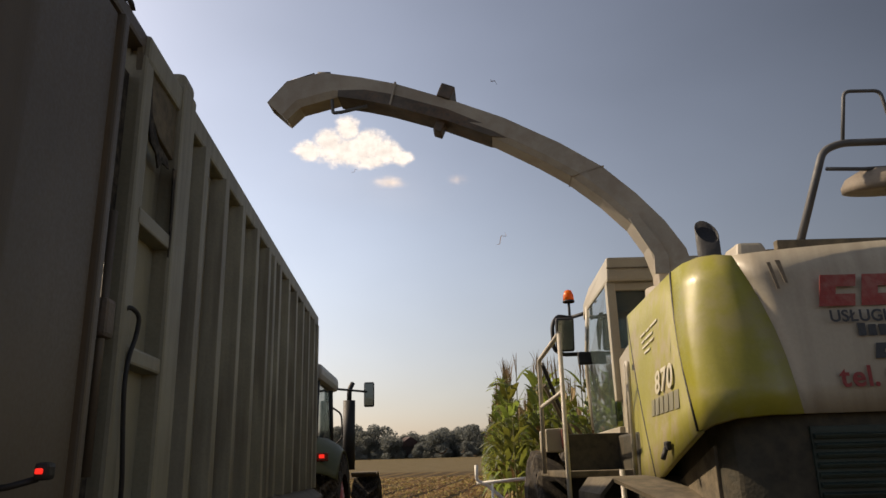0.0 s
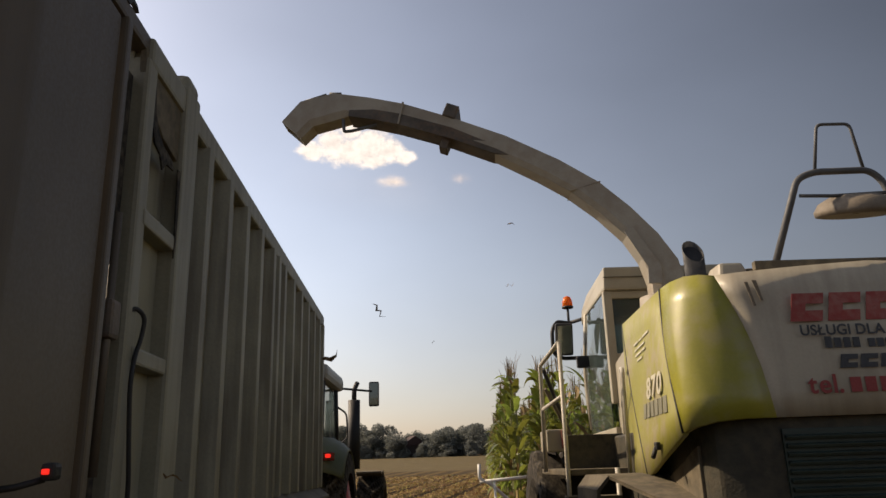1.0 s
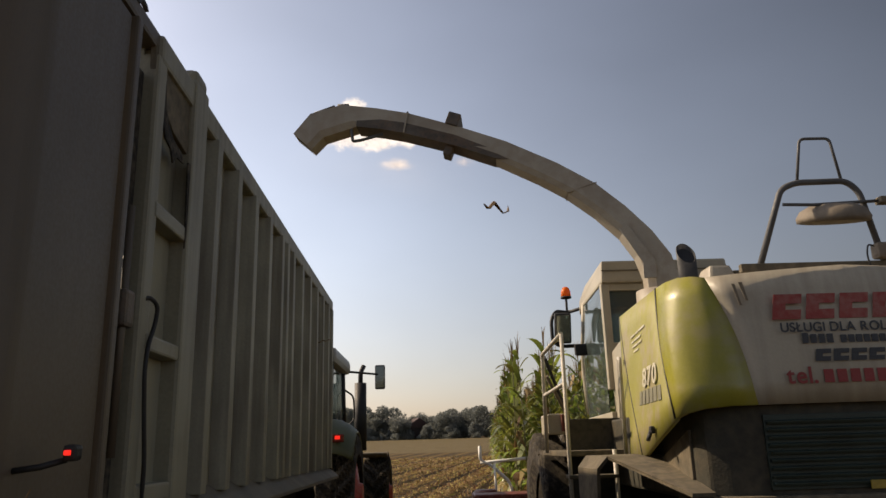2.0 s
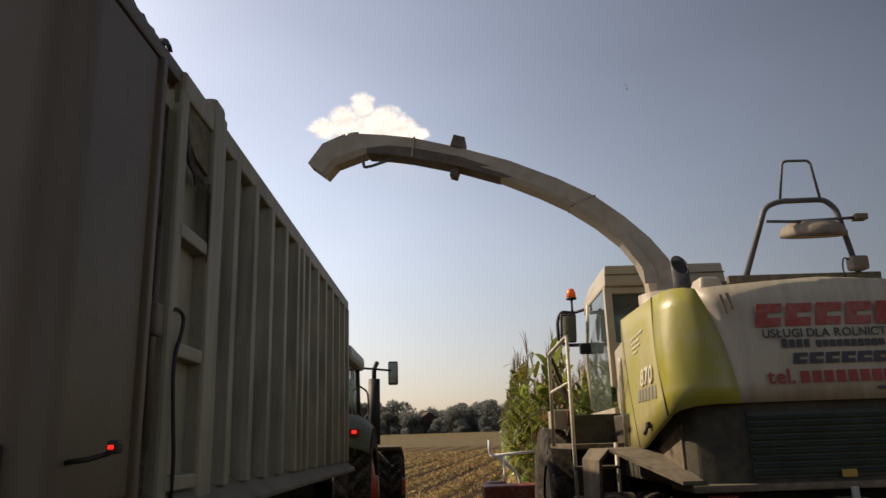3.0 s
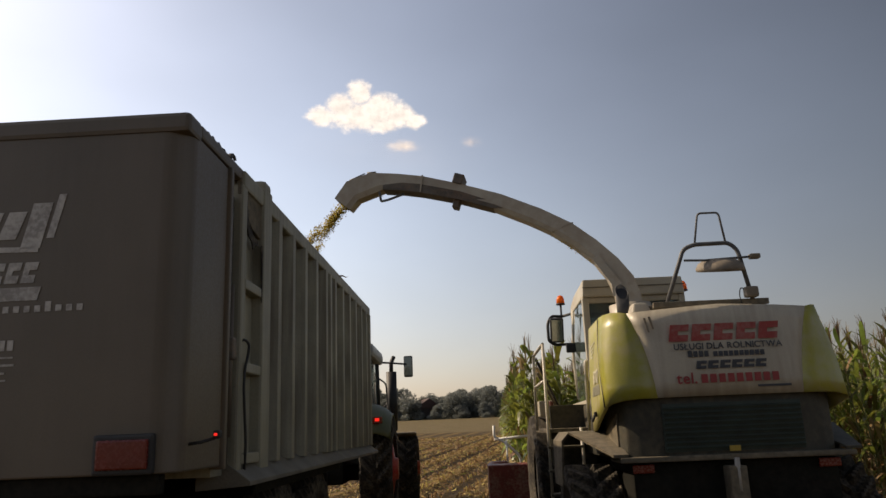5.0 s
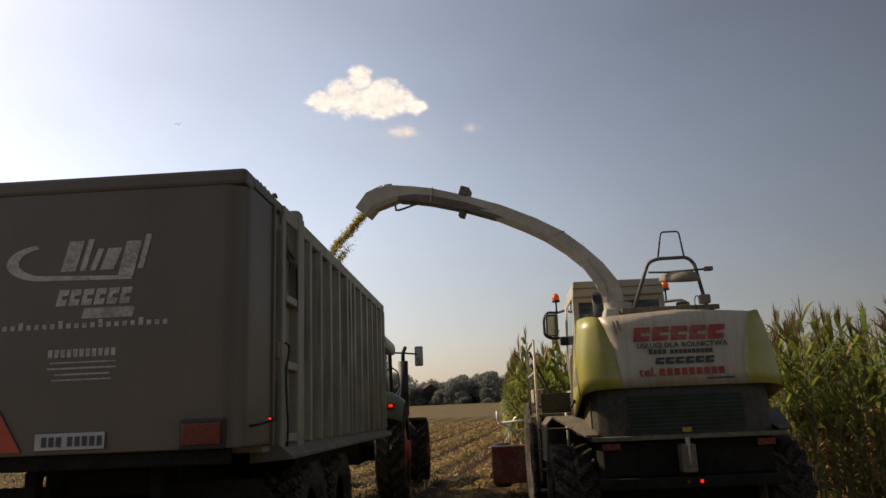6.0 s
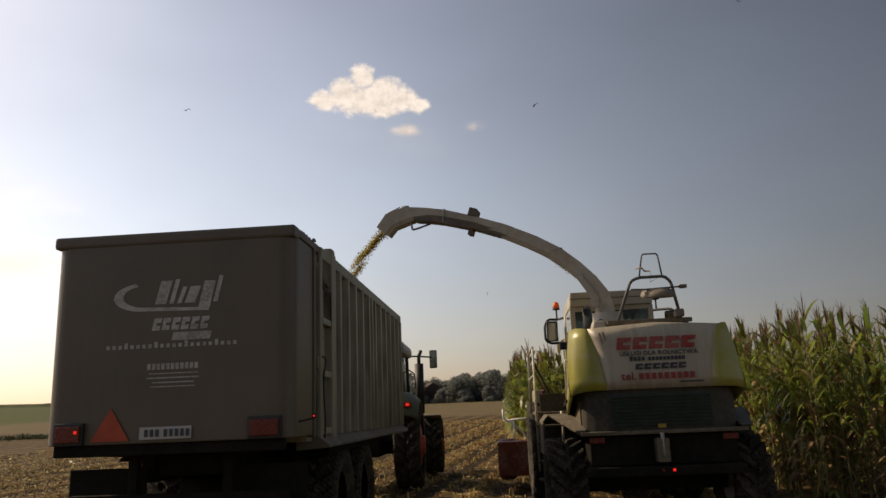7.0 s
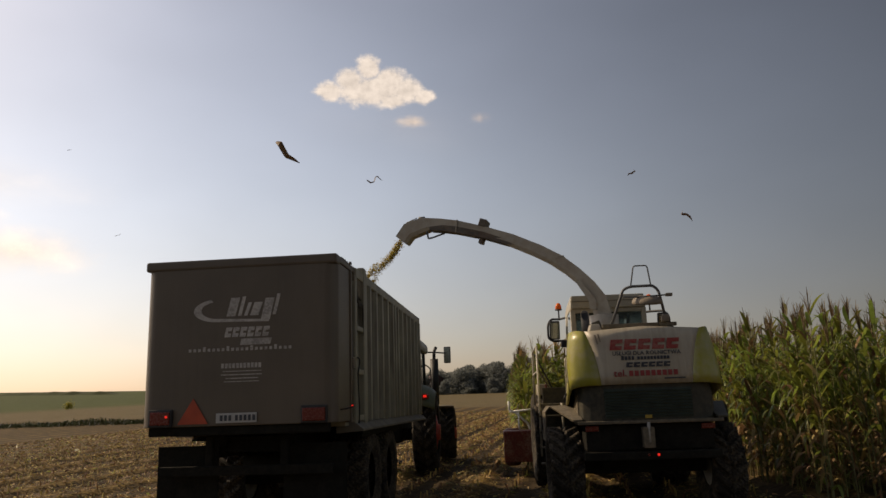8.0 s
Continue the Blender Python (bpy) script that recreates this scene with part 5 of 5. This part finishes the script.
    part("guard_rail", tube([(-1.86, 8.5, 1.44), (-1.0, 8.5, 1.5)], 0.026, 8), WHITE_DECAL, h)
    part("guard_rail", tube([(-1.62, 8.5, 1.44), (-1.62, 8.3, 0.9)], 0.02, 8), WHITE_DECAL, h)
    # dark block added to stand for the shade under the machine
    part("underbody", box((1.3, 3.6, 0.5), (0, 2.6, 0.85), bevel=0.04), CHASSIS, h)
    part("front_axle", box((2.0, 0.3, 0.3), (0, 4.3, 0.9), bevel=0.02), CHASSIS, h)
    part("rear_axle", box((2.0, 0.2, 0.2), (0, 0.95, 0.64), bevel=0.02), CHASSIS, h)
    wheels = [wheel(h, s * 1.19, 4.35, 0.92, 0.60, RIMG, 17) for s in (-1, 1)] + [wheel(h, s * 1.22, 0.95, 0.64, 0.5, RIMG, 18) for s in (-1, 1)]
    # spout: own swing and tilt, so its shape lies round its pivot
    sp = new("spout")
    sp.parent = h
    up = [(-4.345, 1.885), (-4.14, 2.14), (-3.72, 2.245), (-3.3, 2.175), (-2.92, 2.09), (-2.33, 1.89), (-1.72, 1.65), (-1.13, 1.345), (-0.70, 1.07), (-0.37, 0.77), (-0.10, 0.47), (0.09, 0.18), (0.16, -0.1), (0.17, -0.5)]
    dn = [(-4.11, 1.605), (-3.97, 1.755), (-3.55, 1.875), (-3.25, 1.825), (-2.97, 1.76), (-2.34, 1.565), (-1.86, 1.375), (-1.34, 1.10), (-1.02, 0.905), (-0.70, 0.65), (-0.43, 0.38), (-0.27, 0.13), (-0.19, -0.12), (-0.17, -0.5)]
    up = [(x, z - 0.042) for x, z in up]
    dn = [(x, z + 0.030) for x, z in dn]
    secs = []
    for k, ((a0, b0), (c2, d0)) in enumerate(zip(up, dn)):
        w = 0.13 + 0.05 * k / 13
        secs.append([(a0, -w, b0), (a0, w, b0), ((a0 * 0.25 + c2 * 0.75), w, b0 * 0.25 + d0 * 0.75), (c2, w * 0.8, d0), (c2, -w * 0.8, d0), ((a0 * 0.25 + c2 * 0.75), -w, b0 * 0.25 + d0 * 0.75)])
    duct = loft(secs[2:], caps=True, smooth=False)
    part("duct", duct, SPOUTGREY, sp, "curved off-white discharge duct")
    flap = loft([[(x, y * 1.04, z + 0.006) for x, y, z in s] for s in secs[:3]], caps=False, smooth=False)
    thick(part("end_flap", flap, SPOUTGREY, sp, "hinged flap at the spout's mouth"), 0.015)
    # worn strip along the lower edge
    strip = loft([[(c2, -0.150, d0 - 0.006), (c2, 0.150, d0 - 0.006), (c2 + 0.004, 0.152, d0 + 0.10 * k), (c2 + 0.004, -0.152, d0 + 0.10 * k)] for (c2, d0), k in zip(dn[2:7] + [(-1.66, 1.375)], (0.7, 1.2, 1.3, 1.3, 1.0, 0.1))], caps=True, smooth=False)
    part("wear_strip", strip, RUST, sp, "dark worn strip under the duct")
    for (x, z) in ((-2.35, 1.9),):
        part("clamp", box((0.16, 0.36, 0.16), (x, 0, z + 0.03), (0, 20, 0), 0.015), RUST, sp)
        part("clamp", box((0.10, 0.2, 0.13), (x - 0.07, 0, z - 0.345), (0, 20, 0), 0.015), RUST, sp)
    part("flap_lever", tube(rounded([(-3.62, -0.1, 1.88), (-3.60, -0.1, 1.72), (-3.50, -0.1, 1.73), (-3.22, -0.1, 1.80)], 0.03), 0.02, 7), TUBE, sp)
    part("flap_rod", tube([(-4.10, -0.1, 2.13), (-3.84, -0.1, 2.215)], 0.010, 6), TUBE, sp)
    part("flap_rod", tube([(-3.80, -0.1, 2.205), (-3.66, -0.1, 2.20)], 0.03, 6), TUBE, sp)
    for x, z, x1, z1 in ((-0.42, 0.42, -0.20, 0.06),):
        part("brace", prism([(x - 0.05, z + 0.02), (x + 0.05, z + 0.06), (x1 + 0.10, z1), (x1 + 0.1, z1 - 0.2), (x1 - 0.04, z1 - 0.2), (x1 - 0.04, z1 - 0.02)], "y", -0.225, -0.2, 0.005), SPOUTGREY, sp)
    for k in (4, 8):
        (a0, b0), (c2, d0) = up[k], dn[k]
        part("flange", loft([[(a0 + o, -0.172, b0 + 0.006), (a0 + o, 0.172, b0 + 0.006), (c2 + o, 0.16, d0 - 0.006), (c2 + o, -0.16, d0 - 0.006)] for o in (0, 0.02)], smooth=False), SPOUTGREY, sp)
    part("turret", tube([(0, 0, -0.75), (0, 0, -0.25)], 0.3, 20), SPOUTGREY, sp)
    return h, wheels, sp


harvester, harvester_wheels, spout = build_harvester()


# ---- tractor ----
def build_tractor():
    t = thing("tractor", "green farm tractor with red rims pulling the trailer", "tractor")
    part("body", box((0.9, 3.0, 0.8), (0, 2.4, 1.15), bevel=0.06), CHASSIS, t)
    part("bonnet", box((0.95, 2.4, 0.8), (0, 5.3, 1.75), bevel=0.14, taper=0.92), TRACTOR_GREEN, t)
    for s in (-1, 1):
        secs = []
        for q in np.linspace(0.6, 2.45, 13):
            reach = [(0.58, 1.26), (0.90, 1.26), (1.10, 1.225), (1.24, 1.15), (1.34, 1.06), (1.37, 1.02)]
            secs.append([(s * x, 1.5 - math.cos(q) * r, 0.98 + math.sin(q) * r) for x, r in reach])
        m = part("rear_mudguard", loft(secs, closed=False, caps=False), TRACTOR_GREEN, t, "rounded green rear mudguard").modifiers.new("thickness", "SOLIDIFY")
        m.thickness = 0.02
        part("rear_lamp", box((0.26, 0.06, 0.13), (s * 1.10, 0.63, 1.90), bevel=0.02), LAMP_RED, t)
        part("lit_lamp", box((0.08, 0.02, 0.055), (s * 1.13, 0.595, 1.91), bevel=0.02), GLOW_RED, t, "small glowing red rear light")
        part("rear_pillar", tube([(s * 0.90, 1.3, 1.9), (s * 0.90, 1.45, 3.2)], 0.05, 8), BLACK, t)
        part("front_pillar", tube([(s * 0.90, 3.4, 1.9), (s * 0.90, 3.1, 3.2)], 0.045, 8), BLACK, t)
        pane = bmesh.new()
        pane.faces.new([pane.verts.new(p) for p in ((s * 0.90, 1.35, 1.95), (s * 0.90, 3.36, 1.95), (s * 0.90, 3.1, 3.15), (s * 0.90, 1.48, 3.15))])
        m = part("side_window", pane, PANE, t).modifiers.new("thickness", "SOLIDIFY")
        m.thickness = 0.01
        part("mirror_arm", tube(rounded([(s * 0.92, 3.2, 3.2), (s * 1.15, 3.9, 3.24), (s * 1.55, 4.22, 3.22)], 0.1), 0.022, 8), BLACK, t)
        part("mirror_shell", box((0.21, 0.1, 0.50), (s * 1.54, 4.22, 3.17), bevel=0.04), BLACK, t)
        part("mirror_glass", box((0.17, 0.008, 0.44), (s * 1.54, 4.165, 3.17), bevel=0.003), MIRROR, t)
        arc = [(5.8 - math.cos(q) * 0.88, 0.78 + math.sin(q) * 0.88) for q in np.linspace(1.15, 2.5, 10)]
        arc = [(arc[0][0] - 0.10, arc[0][1] + 0.06)] + arc
        part("front_fender", prism(arc + [(y, z - 0.035) for y, z in arc[::-1]], "x", s * 1.06, s * 1.60, 0.004), FRAME, t, "dusty grey front mudguard")
    part("cab_roof", box((2.02, 2.3, 0.28), (0, 2.35, 3.29), bevel=0.13), ROOF_GREY, t, "pale grey cab roof")
    part("cab_base", box((1.78, 2.1, 0.3), (0, 2.35, 1.85), bevel=0.04), TRACTOR_GREEN, t)
    bk = bmesh.new()
    bk.faces.new([bk.verts.new(p) for p in ((-0.86, 1.32, 1.95), (0.86, 1.32, 1.95), (0.86, 1.46, 3.16), (-0.86, 1.46, 3.16))])
    m = part("rear_window", bk, PANE, t).modifiers.new("thickness", "SOLIDIFY")
    m.thickness = 0.01
    part("driver_seat", prism([(1.8, 2.0), (2.4, 2.0), (2.4, 2.2), (2.0, 2.22), (1.9, 2.9), (1.78, 2.9)], "x", -0.25, 0.25, 0.04), BLACK, t)
    part("exhaust_pipe", tube([(1.13, 4.25, 1.7), (1.13, 4.25, 3.06)], 0.125, 14), BLACK, t, "black upright exhaust stack")
    part("exhaust_tip", tube(rounded([(1.13, 4.25, 3.0), (1.13, 4.25, 3.28), (1.19, 4.32, 3.42)], 0.1), 0.05, 12), BLACK, t)
    part("grab_rail", tube(rounded([(0.95, 3.4, 2.15), (1.08, 3.6, 2.3), (1.06, 3.55, 2.75), (0.92, 3.3, 2.85)], 0.1), 0.018, 8), BLACK, t)
    part("hitch", box((0.3, 1.0, 0.2), (0, 0.45, 0.9), bevel=0.02), CHASSIS, t)
    part("rear_axle", box((1.7, 0.3, 0.3), (0, 1.5, 0.95), bevel=0.02), CHASSIS, t)
    part("front_axle", box((1.7, 0.2, 0.2), (0, 5.8, 0.72), bevel=0.02), CHASSIS, t)
    wheels = [wheel(t, s * 1.08, 1.5, 0.98, 0.60, RIM, 20, rim=0.70, dish=1.0) for s in (-1, 1)] + [wheel(t, s * 1.36, 5.8, 0.78, 0.56, RIM, 18, rim=0.64, dish=0.95) for s in (-1, 1)]
    return t, wheels


tractor, tractor_wheels = build_tractor()


# ---- flying crop ----
def build_stream():
    """Loose clumps of chopped maize that leave the spout one after another."""
    rng = np.random.default_rng(31)
    meshes = []
    for k in range(5):
        n = 1100
        c = rng.normal(0, 1, (n, 3)) * [0.036, 0.04, 0.14]
        a0, b0 = rng.normal(0, 1, (n, 3)), rng.normal(0, 1, (n, 3))
        s = rng.uniform(0.004, 0.009, (n, 1))
        v = np.stack([c - a0 * s, c + b0 * s, c + a0 * s, c - b0 * s], 1).reshape(-1, 3)
        me = bpy.data.meshes.new("maize_clump")
        me.from_pydata(v.tolist(), [], (np.arange(n)[:, None] * 4 + np.arange(4)).tolist())
        me.materials.append(CHOP)
        meshes.append(me)
    out = []
    for k, t0 in enumerate(np.arange(3.28, 8.0, 0.035)):
        ob = tagged(new("maize_clump", meshes[k % 5]), "loose clump of chopped green-yellow maize", "chopped maize", kind="stuff")
        out.append((ob, float(t0), rng.normal(0, 1, 3)))
    return out


STREAM = build_stream()


def build_scraps():
    """Scraps of leaf that the blower throws up, each with the moment and direction of its passing before the camera."""
    rng = np.random.default_rng(77)
    out = []
    for t, x, y, d, ln in ((0.0, 0.09, 0.31, 4.5, 0.10), (0.0, 0.0, 0.02, 4.5, 0.07), (0.0, -0.12, 0.42, 4.5, 0.05), (0.5, -0.27, 0.52, 4, 0.07), (0.5, 0.11, 0.33, 4, 0.08),
                           (1.0, -0.09, 0.21, 4, 0.10), (1.0, 0.10, 0.33, 4.5, 0.05), (1.5, -0.48, 0.39, 2.2, 0.13), (1.5, 0.05, 0.54, 4, 0.10), (1.5, -0.1, 0.33, 5, 0.05),
                           (3.0, 0.26, 0.50, 4, 0.05), (3.5, -0.60, 0.44, 4, 0.03), (4.0, -0.05, 0.40, 6, 0.04), (4.5, -0.08, 0.33, 6, 0.04), (6.0, -0.4, 0.43, 5, 0.05), (6.5, -0.37, 0.46, 5, 0.045),
                           (6.5, -0.53, 0.33, 4, 0.09), (6.5, 0.14, 0.33, 5, 0.07), (7.0, 0.12, 0.43, 5, 0.05), (7.0, 0.43, 0.58, 5, 0.06), (7.0, -0.39, 0.45, 5, 0.05), (7.5, -0.06, 0.43, 5, 0.05),
                           (7.5, 0.17, 0.38, 5, 0.055), (7.5, -0.38, 0.44, 5, 0.035), (8.0, -0.25, 0.36, 4, 0.19), (8.0, 0.24, 0.31, 5, 0.08), (8.0, -0.49, 0.25, 5, 0.05), (8.0, -0.57, 0.38, 5, 0.03)):
        bm = bmesh.new()
        pts = [Vector((ln * (k / 5 - 0.5), 0.25 * ln * math.sin(k * 1.1 + rng.uniform(0, 2)) * 0.5, 0.12 * ln * rng.normal())) for k in range(6)]
        w = [ln * q * rng.uniform(0.45, 0.8) * (1.6 if t == 1.5 and ln > 0.12 else 1.0) for q in (0.05, 0.12, 0.14, 0.10, 0.08, 0.02)]
        rings = [(bm.verts.new(p + Vector((0, q, 0))), bm.verts.new(p + Vector((0, 0, q * 0.5))), bm.verts.new(p - Vector((0, q, 0)))) for p, q in zip(pts, w)]
        for r0, r1 in zip(rings, rings[1:]):
            for k in range(3):
                bm.faces.new((r0[k], r0[(k + 1) % 3], r1[(k + 1) % 3], r1[k]))
        ob = tagged(part("leaf_scrap", bm, DRYLEAF), "torn scrap of maize leaf in the air", "leaf scrap", "leaf scraps in the air")
        out.append((ob, t, Vector((x * d, d, y * d + EYE[2])), (rng.uniform(0, 360), rng.uniform(-60, 60) - 40, rng.uniform(-35, 35)) if ln < 0.12 else (15, -58 if t < 2 else -4, 0)))
    return out


SCRAPS = build_scraps()


# ---- movement ----
TIMES = sorted(set([r[0] for r in CAM] + [round(0.25 * k, 2) for k in range(33)]))


def rolled(hubs, rows):
    y0 = rows[0][2]
    for hub in hubs:
        x, y, r = hub.location
        walk(hub, [(t, pose(x, y, r, -math.degrees((smoothed(rows, t)[1] - y0) / r), 0, 0)) for t in TIMES])


def mouth(t):
    """The spout's mouth and its pose at a time."""
    swing, tilt = smoothed(SPOUT, t)
    return place_of(HARVESTER, t) @ pose(0, 3.6, 3.6, 0, tilt, swing)


def motions():
    for ob, rows in ((trailer, TRAILER), (load, TRAILER), (harvester, HARVESTER), (tractor, TRACTOR)):
        walk(ob, [(t, pose(x, y, 0, 0, 0, a0)) for t, x, y, a0 in rows])
    walk(spout, [(t, pose(0, 3.6, 3.6, 0, tilt, swing)) for t, swing, tilt in SPOUT])
    rolled(trailer_wheels, TRAILER)
    rolled(harvester_wheels, HARVESTER)
    rolled(tractor_wheels, TRACTOR)
    # crop leaves the mouth and drops into the trailer
    for ob, t0, j in STREAM:
        rows = [(float(t), mouth(t) @ pose(0, 0, -0.48)) for t in np.arange(0, t0 - 0.28, 0.5)]
        rows += [(t0 - d, mouth(t0 - d) @ pose(x, 0, z, 0, g, 0)) for d, x, z, g in ((0.2, 0.0, -0.45, 0), (0.165, -0.17, 0.3, -25), (0.132, -0.75, 0.8, -45), (0.099, -1.55, 1.37, -58), (0.066, -2.6, 1.78, -70), (0.033, -3.6, 1.97, -90))]
        for d in (0.0, 0.07, 0.14, 0.22, 0.30):
            fx, fz = -4.16 - 4.2 * d - 0.5 * j[0] * d, 1.79 - 3.2 * d - 6.0 * d * d
            rows.append((t0 + d, mouth(t0 + d) @ pose(fx, 0.25 * j[1] * d, fz, 0, 40 + 10 * j[2] * d, 0)))
        last = rows[-1][1]
        base = place_of(TRAILER, t0 + 0.30).inverted() @ last
        base.translation.z = min(base.translation.z, 2.2)
        for t in np.arange(math.ceil((t0 + 0.42) * 2) / 2, 8.01, 0.5):
            rows.append((float(t), place_of(TRAILER, t) @ base))
        keep = [rows[0]]
        for r in rows[1:]:
            if frame(r[0]) > frame(keep[-1][0]) and r[0] <= 8.3:
                keep.append(r)
        if keep[-1][0] < 8.0:
            keep.append((8.3, keep[-1][1]))
        walk(ob, keep)
    # leaf scraps fly from the crop over the camera and settle behind it
    for ob, t, p, turn in SCRAPS:
        away = Vector((p.x * 3 + 4, 24, 2.0))
        down = Vector((p.x * 0.8, 1.6, 0.02))
        rows = [(t - 1.7, pose(*away, *turn)), (t, pose(*p, turn[0] + 60, turn[1] + 40, turn[2])), (t + 0.9, pose(*down, 0, 0, turn[2] + 50))]
        rows = [r for r in rows if -1.0 < r[0] < 9.4]
        if t - 1.7 > 0:
            rows.insert(0, (0, rows[0][1]))
        walk(ob, rows)
    # maize is cut as the header reaches it, tips in and is carried into the machine
    for ob, x, y, turn in SWATH:
        z = float(land(x, y)) - 0.03
        stand = pose(x, y, z, 0, 0, turn)
        tc = next((t for t in np.arange(0, 8.6, 0.05) if smoothed(HARVESTER, min(t, 8))[1] + max(0, t - 8) * 1.5 + 8.9 > y), 9)
        rows = [(0, stand)]
        if tc < 0.06:
            tc = 0.1
        if tc <= 7.95:
            rows.append((tc, stand))
            for d, ly, lz, tip in ((0.35, 8.1, 0.3, -15), (0.7, 6.6, 0.6, -60), (1.1, 1.6, 1.5, -88)):
                hx = smoothed(HARVESTER, min(tc + d, 8))[0]
                side = (x - hx) * (0.75 if d < 0.5 else 0.2 if d < 1 else 0.1)
                rows.append((tc + d, place_of(HARVESTER, min(tc + d, 8)) @ pose(side, ly, lz, tip, 0, 0) @ pose(0, 0, 0, 0, 0, turn)))
            for t in np.arange(math.ceil((tc + 1.2) * 2) / 2, 8.01, 0.5):
                rows.append((float(t), place_of(HARVESTER, t) @ pose(side, 1.6, 1.5, -88, 0, 0) @ pose(0, 0, 0, 0, 0, turn)))
        else:
            rows.append((8.0, stand))
        walk(ob, rows)


motions()
